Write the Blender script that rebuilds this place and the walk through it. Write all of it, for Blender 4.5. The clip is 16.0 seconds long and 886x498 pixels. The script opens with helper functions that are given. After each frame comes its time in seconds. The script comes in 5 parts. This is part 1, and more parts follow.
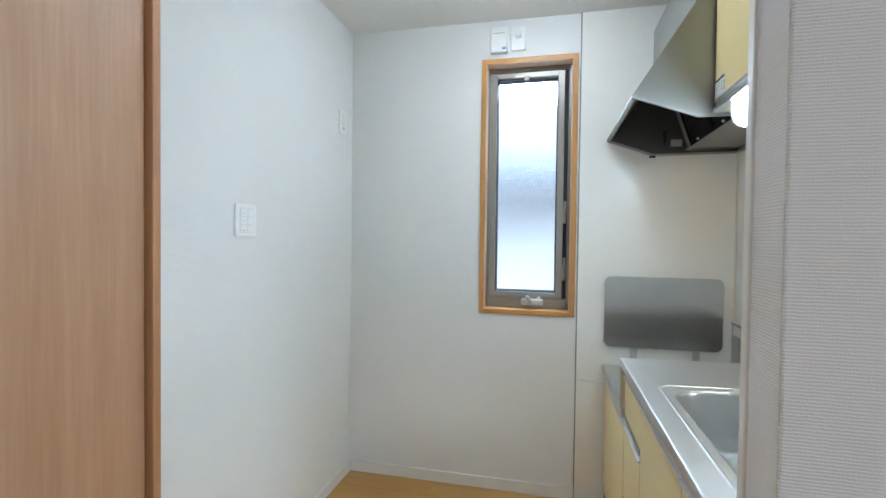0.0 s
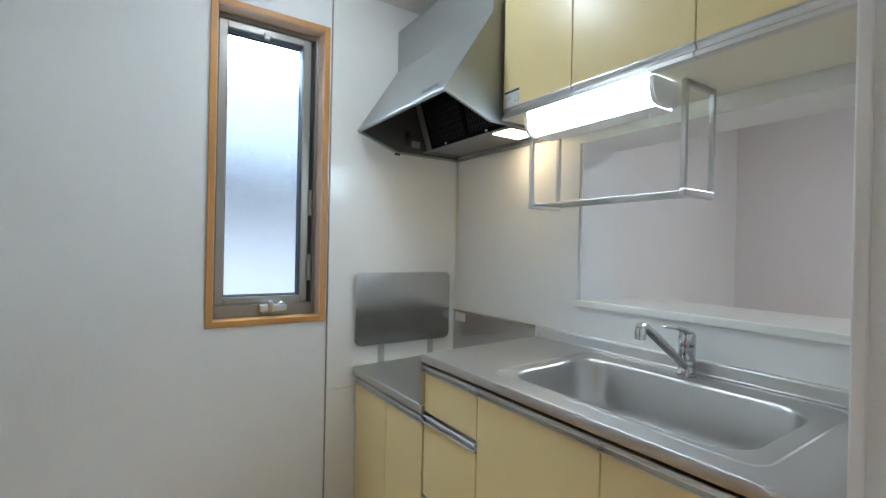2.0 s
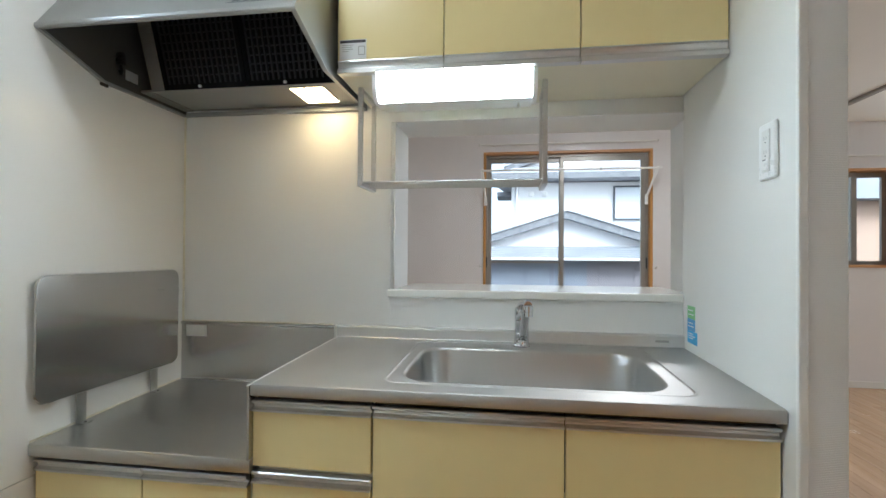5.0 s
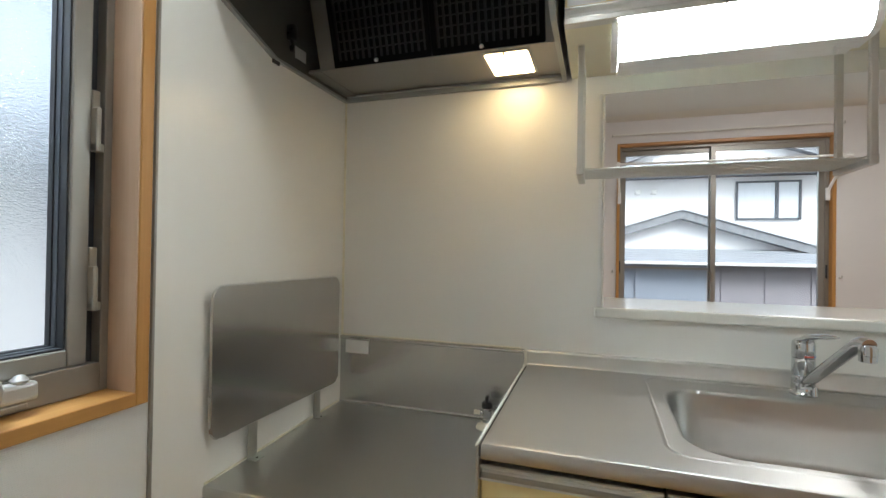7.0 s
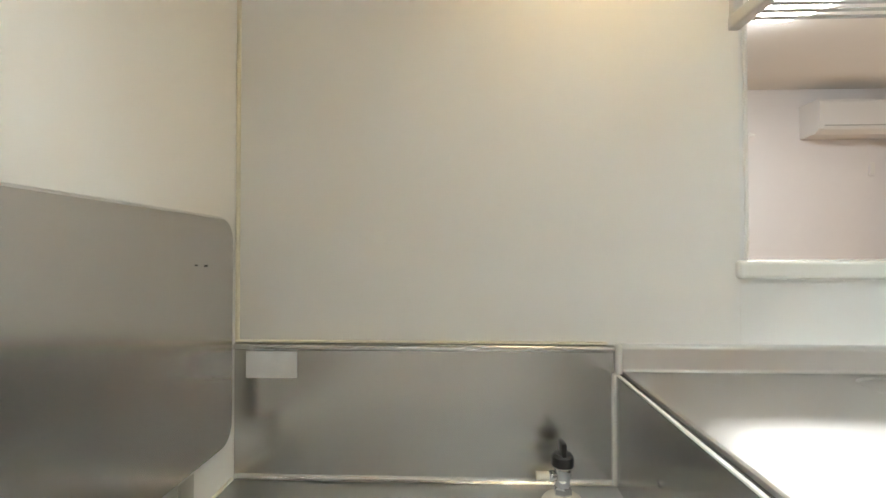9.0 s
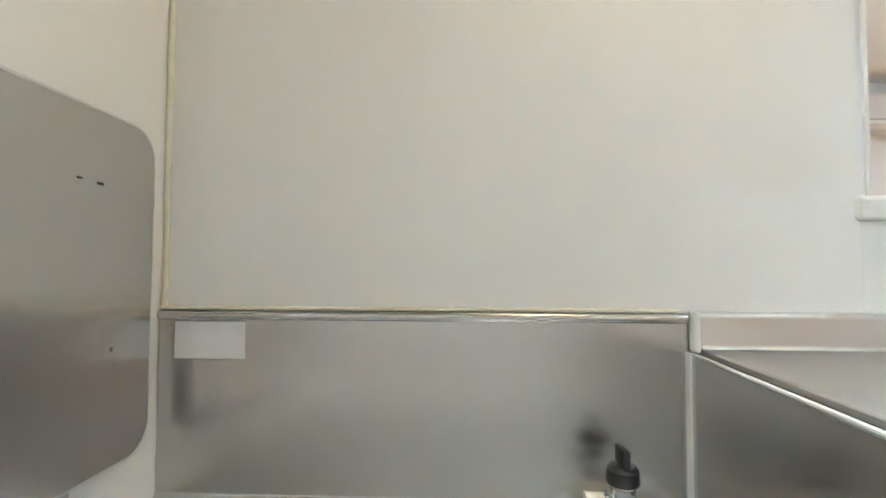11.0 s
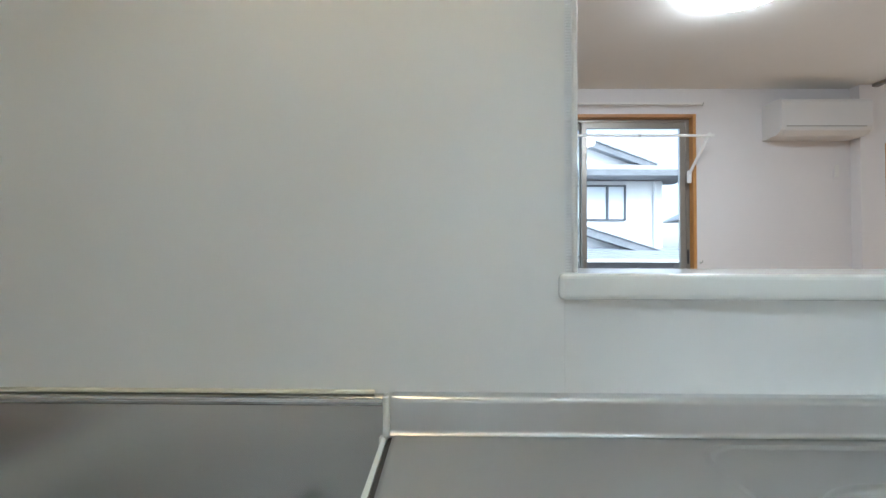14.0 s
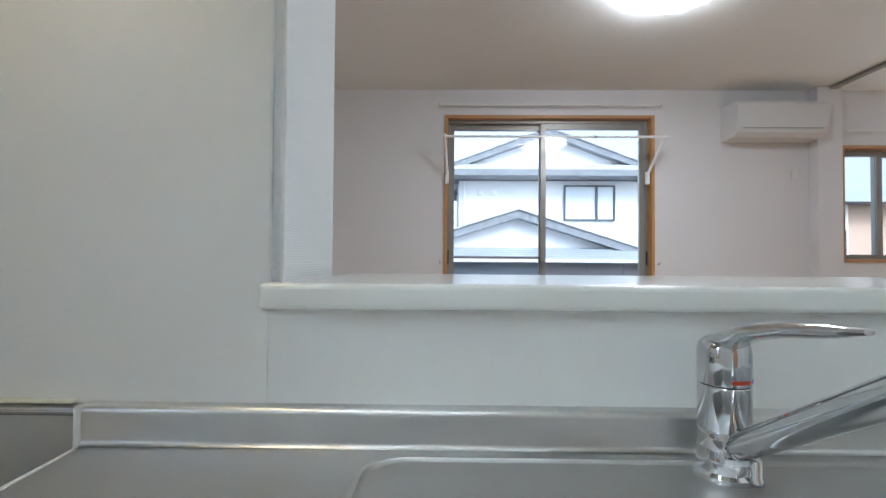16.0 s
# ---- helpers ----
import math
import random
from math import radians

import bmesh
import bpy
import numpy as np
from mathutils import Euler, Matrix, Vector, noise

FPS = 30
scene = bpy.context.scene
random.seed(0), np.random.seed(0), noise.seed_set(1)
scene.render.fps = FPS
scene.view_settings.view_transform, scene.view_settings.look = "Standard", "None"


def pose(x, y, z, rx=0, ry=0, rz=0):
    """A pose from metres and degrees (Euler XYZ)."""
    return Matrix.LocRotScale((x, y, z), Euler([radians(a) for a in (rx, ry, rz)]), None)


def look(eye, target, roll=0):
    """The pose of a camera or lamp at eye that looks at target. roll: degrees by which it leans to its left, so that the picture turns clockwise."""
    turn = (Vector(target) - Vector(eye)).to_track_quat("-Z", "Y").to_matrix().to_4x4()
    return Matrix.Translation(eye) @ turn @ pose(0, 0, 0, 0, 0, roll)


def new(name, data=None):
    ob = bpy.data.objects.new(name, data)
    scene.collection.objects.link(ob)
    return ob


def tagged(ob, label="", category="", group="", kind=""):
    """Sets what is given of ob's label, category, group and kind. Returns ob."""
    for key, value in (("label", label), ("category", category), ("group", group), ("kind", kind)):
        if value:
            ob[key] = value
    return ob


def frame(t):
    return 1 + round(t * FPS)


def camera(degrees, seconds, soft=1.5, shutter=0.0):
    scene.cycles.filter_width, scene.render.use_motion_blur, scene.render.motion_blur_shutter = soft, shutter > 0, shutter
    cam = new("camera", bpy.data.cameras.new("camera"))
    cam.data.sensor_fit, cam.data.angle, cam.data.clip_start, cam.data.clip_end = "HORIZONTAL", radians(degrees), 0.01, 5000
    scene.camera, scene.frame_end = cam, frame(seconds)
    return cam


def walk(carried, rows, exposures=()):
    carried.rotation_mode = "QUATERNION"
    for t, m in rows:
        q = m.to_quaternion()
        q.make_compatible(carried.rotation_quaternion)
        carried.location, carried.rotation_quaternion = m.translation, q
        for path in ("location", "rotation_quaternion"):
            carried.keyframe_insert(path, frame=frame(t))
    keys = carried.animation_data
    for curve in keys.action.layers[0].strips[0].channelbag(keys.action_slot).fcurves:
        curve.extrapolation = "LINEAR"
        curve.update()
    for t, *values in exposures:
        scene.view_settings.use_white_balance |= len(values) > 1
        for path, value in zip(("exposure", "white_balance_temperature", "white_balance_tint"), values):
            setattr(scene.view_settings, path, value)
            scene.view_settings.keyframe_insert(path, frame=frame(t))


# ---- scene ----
cam = camera(87.5, 16.0)
PATH = [
    (0, (0.041, -0.102, 1.306), (-0.413, 1.845, 1.263), 0.7),
    (0.5, (-0.144, -0.035, 1.285), (-0.496, 1.933, 1.251), 0.7),
    (1, (-0.325, 0.076, 1.275), (-0.313, 2.076, 1.245), 0.8),
    (1.5, (-0.469, 0.174, 1.277), (-0.087, 2.137, 1.249), 0.8),
    (2, (-0.554, 0.276, 1.256), (0.555, 1.941, 1.254), 1.2),
    (2.5, (-0.606, 0.433, 1.217), (0.858, 1.796, 1.232), 0.9),
    (3, (-0.649, 0.574, 1.224), (1.135, 1.479, 1.241), 0.8),
    (3.2, (-0.664, 0.62, 1.221), (1.179, 1.395, 1.241), 0.6),
    (5.3, (-0.748, 1.125, 1.201), (1.233, 1.4, 1.22), 0.5),
    (5.5, (-0.748, 1.17, 1.204), (1.233, 1.445, 1.225), 0.6),
    (6, (-0.707, 1.257, 1.197), (1.273, 1.54, 1.219), 0.6),
    (6.5, (-0.618, 1.348, 1.211), (1.34, 1.756, 1.232), 0.7),
    (7, (-0.503, 1.479, 1.216), (1.394, 2.113, 1.234), 0.9),
    (7.5, (-0.328, 1.672, 1.2), (1.555, 2.346, 1.217), 0.8),
    (8, (-0.139, 1.782, 1.128), (1.739, 2.471, 1.149), 1.0),
    (8.3, (-0.045, 1.819, 1.095), (1.863, 2.416, 1.138), 0.5),
    (8.5, (0.013, 1.871, 1.096), (1.977, 2.251, 1.107), 0.6),
    (9, (0.12, 1.924, 1.08), (2.118, 1.999, 1.107), -0.0),
    (9.2, (0.169, 1.925, 1.061), (2.168, 1.992, 1.085), -0.1),
    (11.3, (0.329, 1.938, 0.987), (2.324, 2.027, 1.094), 0.3),
    (11.5, (0.326, 1.923, 1.004), (2.319, 2.024, 1.132), 0.3),
    (12, (0.308, 1.895, 1.057), (2.304, 1.969, 1.172), 0.2),
    (12.5, (0.315, 1.858, 1.089), (2.314, 1.906, 1.133), 0.2),
    (13, (0.295, 1.788, 1.113), (2.294, 1.825, 1.158), 0.0),
    (13.5, (0.316, 1.703, 1.11), (2.315, 1.732, 1.157), 0.1),
    (14, (0.355, 1.608, 1.086), (2.354, 1.634, 1.132), 0.2),
    (14.5, (0.359, 1.534, 1.08), (2.358, 1.561, 1.125), 0.2),
    (15, (0.326, 1.438, 1.099), (2.325, 1.463, 1.142), 0.3),
    (15.5, (0.324, 1.359, 1.099), (2.324, 1.384, 1.142), 0.3),
    (16, (0.362, 1.278, 1.099), (2.361, 1.305, 1.142), 0.4),
]
walk(cam, [(t, look(eye, target, roll)) for t, eye, target, roll in PATH],
     exposures=[(0, 2.50, 5150, 3), (0.5, 2.36, 5150, 3), (1.5, 2.26, 5150, 3), (3, 2.14, 5150, 4), (5.5, 2.24, 5550, 3), (6.5, 2.22, 5700, 3), (7, 2.08, 5900, 4), (7.5, 2.06, 6100, 4), (8, 2.32, 6150, 4), (8.5, 2.56, 6050, 4), (9.2, 2.86, 5900, 4),
                (11.5, 3.12, 5500, 4), (13, 2.82, 5300, 3), (14, 2.42, 5200, 2), (15, 2.24, 5200, 3), (16, 2.22, 5200, 4)])

# ---------------------------------------------------------------- light
world = bpy.data.worlds.new("overcast_sky")
scene.world = world
world.use_nodes = True
wn = world.node_tree
sky = wn.nodes.new("ShaderNodeTexSky")
sky.sky_type, sky.sun_disc = "NISHITA", False
sky.sun_elevation, sky.sun_rotation = radians(40), radians(243)
sky.air_density, sky.dust_density, sky.ozone_density = 1.0, 2.2, 0.7
back = wn.nodes["Background"]
# the cloud cover takes most of the blue out of the sky
cloud = wn.nodes.new("ShaderNodeHueSaturation")
cloud.inputs["Saturation"].default_value = 0.4
wn.links.new(sky.outputs["Color"], cloud.inputs["Color"])
wn.links.new(cloud.outputs["Color"], back.inputs["Color"])
back.inputs["Strength"].default_value = 0.072
sun = new("sun", bpy.data.lights.new("sun", "SUN"))
sun.data.energy, sun.data.angle, sun.data.color = 0.7, radians(20), (1.0, 0.97, 0.93)
sun.matrix_world = look((0, 0, 30), (32, 16, 0))
# added fill lamp in an unseen opening at the far end of the living room
room_fill = new("unseen_window_fill", bpy.data.lights.new("unseen_window_fill", "AREA"))
room_fill.data.shape, room_fill.data.size, room_fill.data.size_y = "RECTANGLE", 1.58, 2.0
room_fill.data.energy, room_fill.data.color = 10, (0.98, 0.97, 0.95)
room_fill.matrix_world = look((4.02, -3.55, 1.1), (0, -3.55, 1.1))


# hidden fill lamp above the slim north window, standing in for light from the sky
north_fill = new("north_window_fill", bpy.data.lights.new("north_window_fill", "AREA"))
north_fill.data.shape, north_fill.data.size, north_fill.data.size_y = "RECTANGLE", 0.50, 0.50
north_fill.data.energy, north_fill.data.color = 6, (0.88, 0.95, 1.0)
north_fill.matrix_world = look((-0.087, 2.66, 2.36), (-0.087, 1.2, 0.9))


# ---------------------------------------------------------------- materials
def nodes_of(m):
    return m.node_tree.nodes, m.node_tree.links


def surface(name, color, rough=0.5, metal=0.0, vary=0.06, scale=6.0, bump=0.0, bump_scale=200.0, stretch=(1, 1, 1), rough_vary=0.08, island=0.0, coat=0.0):
    """A principled surface whose colour and gloss change at two scales, with fine relief."""
    m = bpy.data.materials.new(name)
    m.use_nodes = True
    n, l = nodes_of(m)
    p = n["Principled BSDF"]
    p.inputs["Metallic"].default_value = metal
    if coat:
        p.inputs["Coat Weight"].default_value = coat
        p.inputs["Coat Roughness"].default_value = 0.08
    mp = n.new("ShaderNodeMapping")
    geo = n.new("ShaderNodeNewGeometry")
    l.new(geo.outputs["Position"], mp.inputs["Vector"])
    mp.inputs["Scale"].default_value = stretch
    big = n.new("ShaderNodeTexNoise")
    big.inputs["Scale"].default_value, big.inputs["Detail"].default_value = scale, 5
    fine = n.new("ShaderNodeTexNoise")
    fine.inputs["Scale"].default_value, fine.inputs["Detail"].default_value = scale * 14, 4
    l.new(mp.outputs["Vector"], big.inputs["Vector"])
    l.new(mp.outputs["Vector"], fine.inputs["Vector"])
    mix = n.new("ShaderNodeMath")
    mix.operation = "MULTIPLY_ADD"
    mix.inputs[1].default_value = 0.35
    l.new(fine.outputs["Fac"], mix.inputs[0])
    l.new(big.outputs["Fac"], mix.inputs[2])
    ramp = n.new("ShaderNodeMapRange")
    ramp.inputs["From Min"].default_value, ramp.inputs["From Max"].default_value = 0.4, 1.0
    ramp.inputs["To Min"].default_value, ramp.inputs["To Max"].default_value = 1 - vary, 1 + vary
    ramp.clamp = False
    l.new(mix.outputs[0], ramp.inputs["Value"])
    value = ramp.outputs["Result"]
    if island:
        info = n.new("ShaderNodeObjectInfo")
        add = n.new("ShaderNodeMath")
        add.operation = "MULTIPLY_ADD"
        add.inputs[1].default_value = island
        l.new(info.outputs["Random"], add.inputs[0])
        l.new(value, add.inputs[2])
        value = add.outputs[0]
    hsv = n.new("ShaderNodeHueSaturation")
    hsv.inputs["Color"].default_value = (*color, 1)
    l.new(value, hsv.inputs["Value"])
    l.new(hsv.outputs["Color"], p.inputs["Base Color"])
    rr = n.new("ShaderNodeMapRange")
    rr.inputs["From Min"].default_value, rr.inputs["From Max"].default_value = 0.1, 1.3
    rr.inputs["To Min"].default_value, rr.inputs["To Max"].default_value = max(0.02, rough - rough_vary), rough + rough_vary
    l.new(mix.outputs[0], rr.inputs["Value"])
    l.new(rr.outputs["Result"], p.inputs["Roughness"])
    if bump:
        grain = n.new("ShaderNodeTexNoise")
        grain.inputs["Scale"].default_value, grain.inputs["Detail"].default_value = bump_scale, 3
        l.new(mp.outputs["Vector"], grain.inputs["Vector"])
        b = n.new("ShaderNodeBump")
        b.inputs["Strength"].default_value, b.inputs["Distance"].default_value = bump, 0.002
        l.new(grain.outputs["Fac"], b.inputs["Height"])
        l.new(b.outputs["Normal"], p.inputs["Normal"])
    return m


def wallpaper(name, color):
    """Vinyl wallpaper with a woven, level rib."""
    m = surface(name, color, rough=0.75, vary=0.025, scale=1.3)
    n, l = nodes_of(m)
    p = n["Principled BSDF"]
    p.inputs["Specular IOR Level"].default_value = 0.25
    geo = n.new("ShaderNodeNewGeometry")
    rib = n.new("ShaderNodeTexWave")
    rib.wave_type, rib.bands_direction = "BANDS", "Z"
    rib.inputs["Scale"].default_value, rib.inputs["Distortion"].default_value = 92, 1.4
    rib.inputs["Detail"].default_value, rib.inputs["Detail Scale"].default_value = 1.5, 1.4
    l.new(geo.outputs["Position"], rib.inputs["Vector"])
    mp = n.new("ShaderNodeMapping")
    mp.inputs["Scale"].default_value = (430, 430, 240)
    l.new(geo.outputs["Position"], mp.inputs["Vector"])
    knot = n.new("ShaderNodeTexNoise")
    knot.inputs["Scale"].default_value, knot.inputs["Detail"].default_value = 1.0, 2
    l.new(mp.outputs["Vector"], knot.inputs["Vector"])
    add = n.new("ShaderNodeMath")
    add.operation = "MULTIPLY_ADD"
    add.inputs[1].default_value = 1.5
    l.new(knot.outputs["Fac"], add.inputs[0])
    l.new(rib.outputs["Fac"], add.inputs[2])
    b = n.new("ShaderNodeBump")
    b.inputs["Strength"].default_value, b.inputs["Distance"].default_value = 0.32, 0.0012
    l.new(add.outputs[0], b.inputs["Height"])
    l.new(b.outputs["Normal"], p.inputs["Normal"])
    return m


def timber(name, light, dark, axis, rough=0.42, ring=26.0, island=0.0):
    """Wood with grain along an axis (0, 1, 2)."""
    m = surface(name, light, rough=rough, vary=0.05, scale=3.0)
    n, l = nodes_of(m)
    p = n["Principled BSDF"]
    geo = n.new("ShaderNodeNewGeometry")
    mp = n.new("ShaderNodeMapping")
    stretch = [1.0, 1.0, 1.0]
    stretch[axis] = 0.045
    mp.inputs["Scale"].default_value = stretch
    l.new(geo.outputs["Position"], mp.inputs["Vector"])
    info = n.new("ShaderNodeObjectInfo")
    move = n.new("ShaderNodeVectorMath")
    move.operation = "SCALE"
    move.inputs[0].default_value = (3.1, 4.7, 5.3)
    l.new(info.outputs["Random"], move.inputs["Scale"])
    shift = n.new("ShaderNodeVectorMath")
    l.new(mp.outputs["Vector"], shift.inputs[0])
    l.new(move.outputs["Vector"], shift.inputs[1])
    a = n.new("ShaderNodeTexNoise")
    a.inputs["Scale"].default_value, a.inputs["Detail"].default_value, a.inputs["Distortion"].default_value = ring, 6, 0.6
    f = n.new("ShaderNodeTexNoise")
    f.inputs["Scale"].default_value, f.inputs["Detail"].default_value = ring * 9, 3
    l.new(shift.outputs["Vector"], a.inputs["Vector"])
    l.new(shift.outputs["Vector"], f.inputs["Vector"])
    k = n.new("ShaderNodeMath")
    k.operation = "MULTIPLY_ADD"
    k.inputs[1].default_value = 0.5
    l.new(f.outputs["Fac"], k.inputs[0])
    l.new(a.outputs["Fac"], k.inputs[2])
    ramp = n.new("ShaderNodeValToRGB")
    ramp.color_ramp.elements[0].position, ramp.color_ramp.elements[0].color = 0.45, (*dark, 1)
    ramp.color_ramp.elements[1].position, ramp.color_ramp.elements[1].color = 0.95, (*light, 1)
    l.new(k.outputs[0], ramp.inputs["Fac"])
    out = ramp.outputs["Color"]
    if island:
        hsv = n.new("ShaderNodeHueSaturation")
        r = n.new("ShaderNodeMapRange")
        r.inputs["To Min"].default_value, r.inputs["To Max"].default_value = 1 - island, 1 + island
        l.new(info.outputs["Random"], r.inputs["Value"])
        l.new(r.outputs["Result"], hsv.inputs["Value"])
        l.new(out, hsv.inputs["Color"])
        out = hsv.outputs["Color"]
    l.new(out, p.inputs["Base Color"])
    b = n.new("ShaderNodeBump")
    b.inputs["Strength"].default_value, b.inputs["Distance"].default_value = 0.12, 0.001
    l.new(f.outputs["Fac"], b.inputs["Height"])
    l.new(b.outputs["Normal"], p.inputs["Normal"])
    return m


def glass(name, rough=0.0, relief=0.0, tint=(1, 1, 1)):
    m = bpy.data.materials.new(name)
    m.use_nodes = True
    n, l = nodes_of(m)
    p = n["Principled BSDF"]
    p.inputs["Base Color"].default_value = (*tint, 1)
    p.inputs["Transmission Weight"].default_value = 1.0
    p.inputs["Roughness"].default_value = rough
    p.inputs["IOR"].default_value = 1.45
    if relief:
        t = n.new("ShaderNodeTexNoise")
        geo = n.new("ShaderNodeNewGeometry")
        mp = n.new("ShaderNodeMapping")
        mp.inputs["Scale"].default_value = (170, 170, 330)
        t.inputs["Scale"].default_value, t.inputs["Detail"].default_value = 1.0, 2
        l.new(geo.outputs["Position"], mp.inputs["Vector"])
        l.new(mp.outputs["Vector"], t.inputs["Vector"])
        b = n.new("ShaderNodeBump")
        b.inputs["Strength"].default_value, b.inputs["Distance"].default_value = relief, 0.002
        l.new(t.outputs["Fac"], b.inputs["Height"])
        l.new(b.outputs["Normal"], p.inputs["Normal"])
    return m


def glow(name, color, strength):
    m = bpy.data.materials.new(name)
    m.use_nodes = True
    p = m.node_tree.nodes["Principled BSDF"]
    p.inputs["Base Color"].default_value = (0.8, 0.8, 0.8, 1)
    p.inputs["Roughness"].default_value = 0.3
    p.inputs["Emission Color"].default_value = (*color, 1)
    p.inputs["Emission Strength"].default_value = strength
    return m


def brush(m, amount):
    """Level brushing: reflections smear sideways more than up and down."""
    n, l = nodes_of(m)
    way = n.new("ShaderNodeCombineXYZ")
    way.inputs[0].default_value, way.inputs[1].default_value = 0.7, 0.7
    p = n["Principled BSDF"]
    p.inputs["Anisotropic"].default_value = amount
    l.new(way.outputs[0], p.inputs["Tangent"])


PAPER = wallpaper("white_wallpaper", (0.80, 0.80, 0.79))
PAPER_LIVING = wallpaper("living_wallpaper", (0.79, 0.77, 0.77))
CEILING = wallpaper("ceiling_paper", (0.82, 0.805, 0.765))
PANEL = surface("kitchen_panel_board", (0.84, 0.83, 0.795), rough=0.235, vary=0.006, scale=0.8, rough_vary=0.0)
CAULK = surface("aged_caulk", (0.80, 0.755, 0.61), rough=0.5, vary=0.12, scale=25)
CAULK_WHITE = surface("white_caulk", (0.78, 0.77, 0.72), rough=0.5, vary=0.08, scale=25)
TRIM_WHITE = surface("white_trim", (0.80, 0.79, 0.76), rough=0.38, vary=0.02)
JOINT = surface("grey_joint", (0.40, 0.40, 0.38), rough=0.5, vary=0.06)
LEDGE = surface("ledge_board", (0.82, 0.81, 0.755), rough=0.2, vary=0.012, scale=2, rough_vary=0.04)
STEEL = surface("brushed_steel", (0.67, 0.665, 0.65), rough=0.29, metal=1.0, vary=0.025, scale=5.0, stretch=(1, 0.12, 1), rough_vary=0.05)
STEEL_TOP = surface("worktop_steel", (0.51, 0.50, 0.485), rough=0.45, metal=1.0, vary=0.02, scale=4.0, stretch=(1, 0.2, 1), rough_vary=0.06)
STEEL_BOWL = surface("sink_bowl_steel", (0.52, 0.515, 0.50), rough=0.33, metal=1.0, vary=0.025, scale=4.0, stretch=(1, 0.3, 1), rough_vary=0.05)
STEEL_SHIELD = surface("shield_steel", (0.58, 0.57, 0.55), rough=0.24, metal=1.0, vary=0.012, scale=2.2, stretch=(0.25, 1, 1), rough_vary=0.02)
STEEL_STOVE = surface("stove_top_steel", (0.54, 0.535, 0.515), rough=0.31, metal=1.0, vary=0.025, scale=4.0, stretch=(1, 0.2, 1), rough_vary=0.04)
STEEL_PLATE = surface("splash_plate_steel", (0.56, 0.555, 0.54), rough=0.26, metal=1.0, vary=0.015, scale=3.0, stretch=(1, 0.15, 1), rough_vary=0.03)
brush(STEEL, 0.75)
brush(STEEL_SHIELD, 0.65)
brush(STEEL_PLATE, 0.7)
CHROME = surface("chrome", (0.62, 0.625, 0.63), rough=0.045, metal=1.0, vary=0.02, scale=20, rough_vary=0.02)
ALUMINIUM = surface("satin_aluminium", (0.66, 0.66, 0.65), rough=0.3, metal=1.0, vary=0.04, scale=8, stretch=(1, 0.05, 1), rough_vary=0.06)
RACK = surface("rack_steel", (0.56, 0.55, 0.53), rough=0.34, metal=1.0, vary=0.05, scale=12)
YELLOW = surface("cream_yellow_door", (0.82, 0.69, 0.345), rough=0.3, vary=0.02, scale=2, rough_vary=0.05, bump=0.02, bump_scale=120)
CARCASS = surface("cream_carcass", (0.76, 0.72, 0.57), rough=0.45, vary=0.03, scale=3)
# near-black for dark parts and seams, and for shade painted into gaps
GAP = surface("dark_board_and_gap_shade", (0.05, 0.045, 0.04), rough=0.7, vary=0.1)
HOOD = surface("silver_paint", (0.34, 0.35, 0.34), rough=0.33, metal=0.55, vary=0.03, scale=4)
HOOD_EDGE = surface("hood_rim_paint", (0.36, 0.365, 0.355), rough=0.4, metal=0.3, vary=0.04, scale=6)
HOOD_IN = surface("hood_inside_dark", (0.10, 0.10, 0.095), rough=0.42, metal=0.2, vary=0.08, scale=6)
HOOD_PAN = surface("hood_pan_paint", (0.26, 0.255, 0.24), rough=0.36, metal=0.3, vary=0.05, scale=5)
BLACK = surface("black_filter_paint", (0.006, 0.006, 0.007), rough=0.5, vary=0.15, scale=20)
BLACK.node_tree.nodes["Principled BSDF"].inputs["Specular IOR Level"].default_value = 0.05
BLACK_BAR = surface("black_filter_bars", (0.012, 0.012, 0.013), rough=0.5, vary=0.15, scale=20)
BLACK_PLASTIC = surface("black_plastic", (0.02, 0.02, 0.02), rough=0.3, vary=0.1, scale=30)
IVORY = surface("ivory_plastic", (0.76, 0.71, 0.58), rough=0.35, vary=0.03)
KEY_GAP = surface("switch_frame_plastic", (0.79, 0.79, 0.78), rough=0.4, vary=0.02)
CATCH = surface("sash_catch_plastic", (0.34, 0.315, 0.265), rough=0.4, vary=0.04)
PLASTIC = surface("white_plastic", (0.88, 0.88, 0.865), rough=0.3, vary=0.012)
PLASTIC_GREY = surface("grey_plastic", (0.50, 0.49, 0.47), rough=0.4, vary=0.04)
SASH = surface("bronze_grey_sash", (0.29, 0.268, 0.238), rough=0.38, metal=0.45, vary=0.04, scale=6)
SASH_LIGHT = surface("grey_sash", (0.33, 0.312, 0.28), rough=0.38, metal=0.45, vary=0.04, scale=6)
GASKET = surface("rubber_gasket", (0.03, 0.033, 0.04), rough=0.6, vary=0.1)
ZINC = surface("zinc_bracket", (0.52, 0.52, 0.49), rough=0.38, metal=0.9, vary=0.12, scale=30)
CRANK = surface("pale_crank_metal", (0.60, 0.605, 0.60), rough=0.32, metal=0.5, vary=0.04)
SASH_DARK = surface("dark_navy_sash", (0.075, 0.085, 0.10), rough=0.4, metal=0.3, vary=0.06)
REVEAL = timber("pale_reveal_veneer", (0.60, 0.43, 0.30), (0.53, 0.36, 0.235), 2, rough=0.33)
CASING_V = timber("window_casing_upright", (0.55, 0.29, 0.088), (0.46, 0.225, 0.058), 2)
CASING_X = timber("window_casing_level_x", (0.55, 0.29, 0.088), (0.46, 0.225, 0.058), 0)
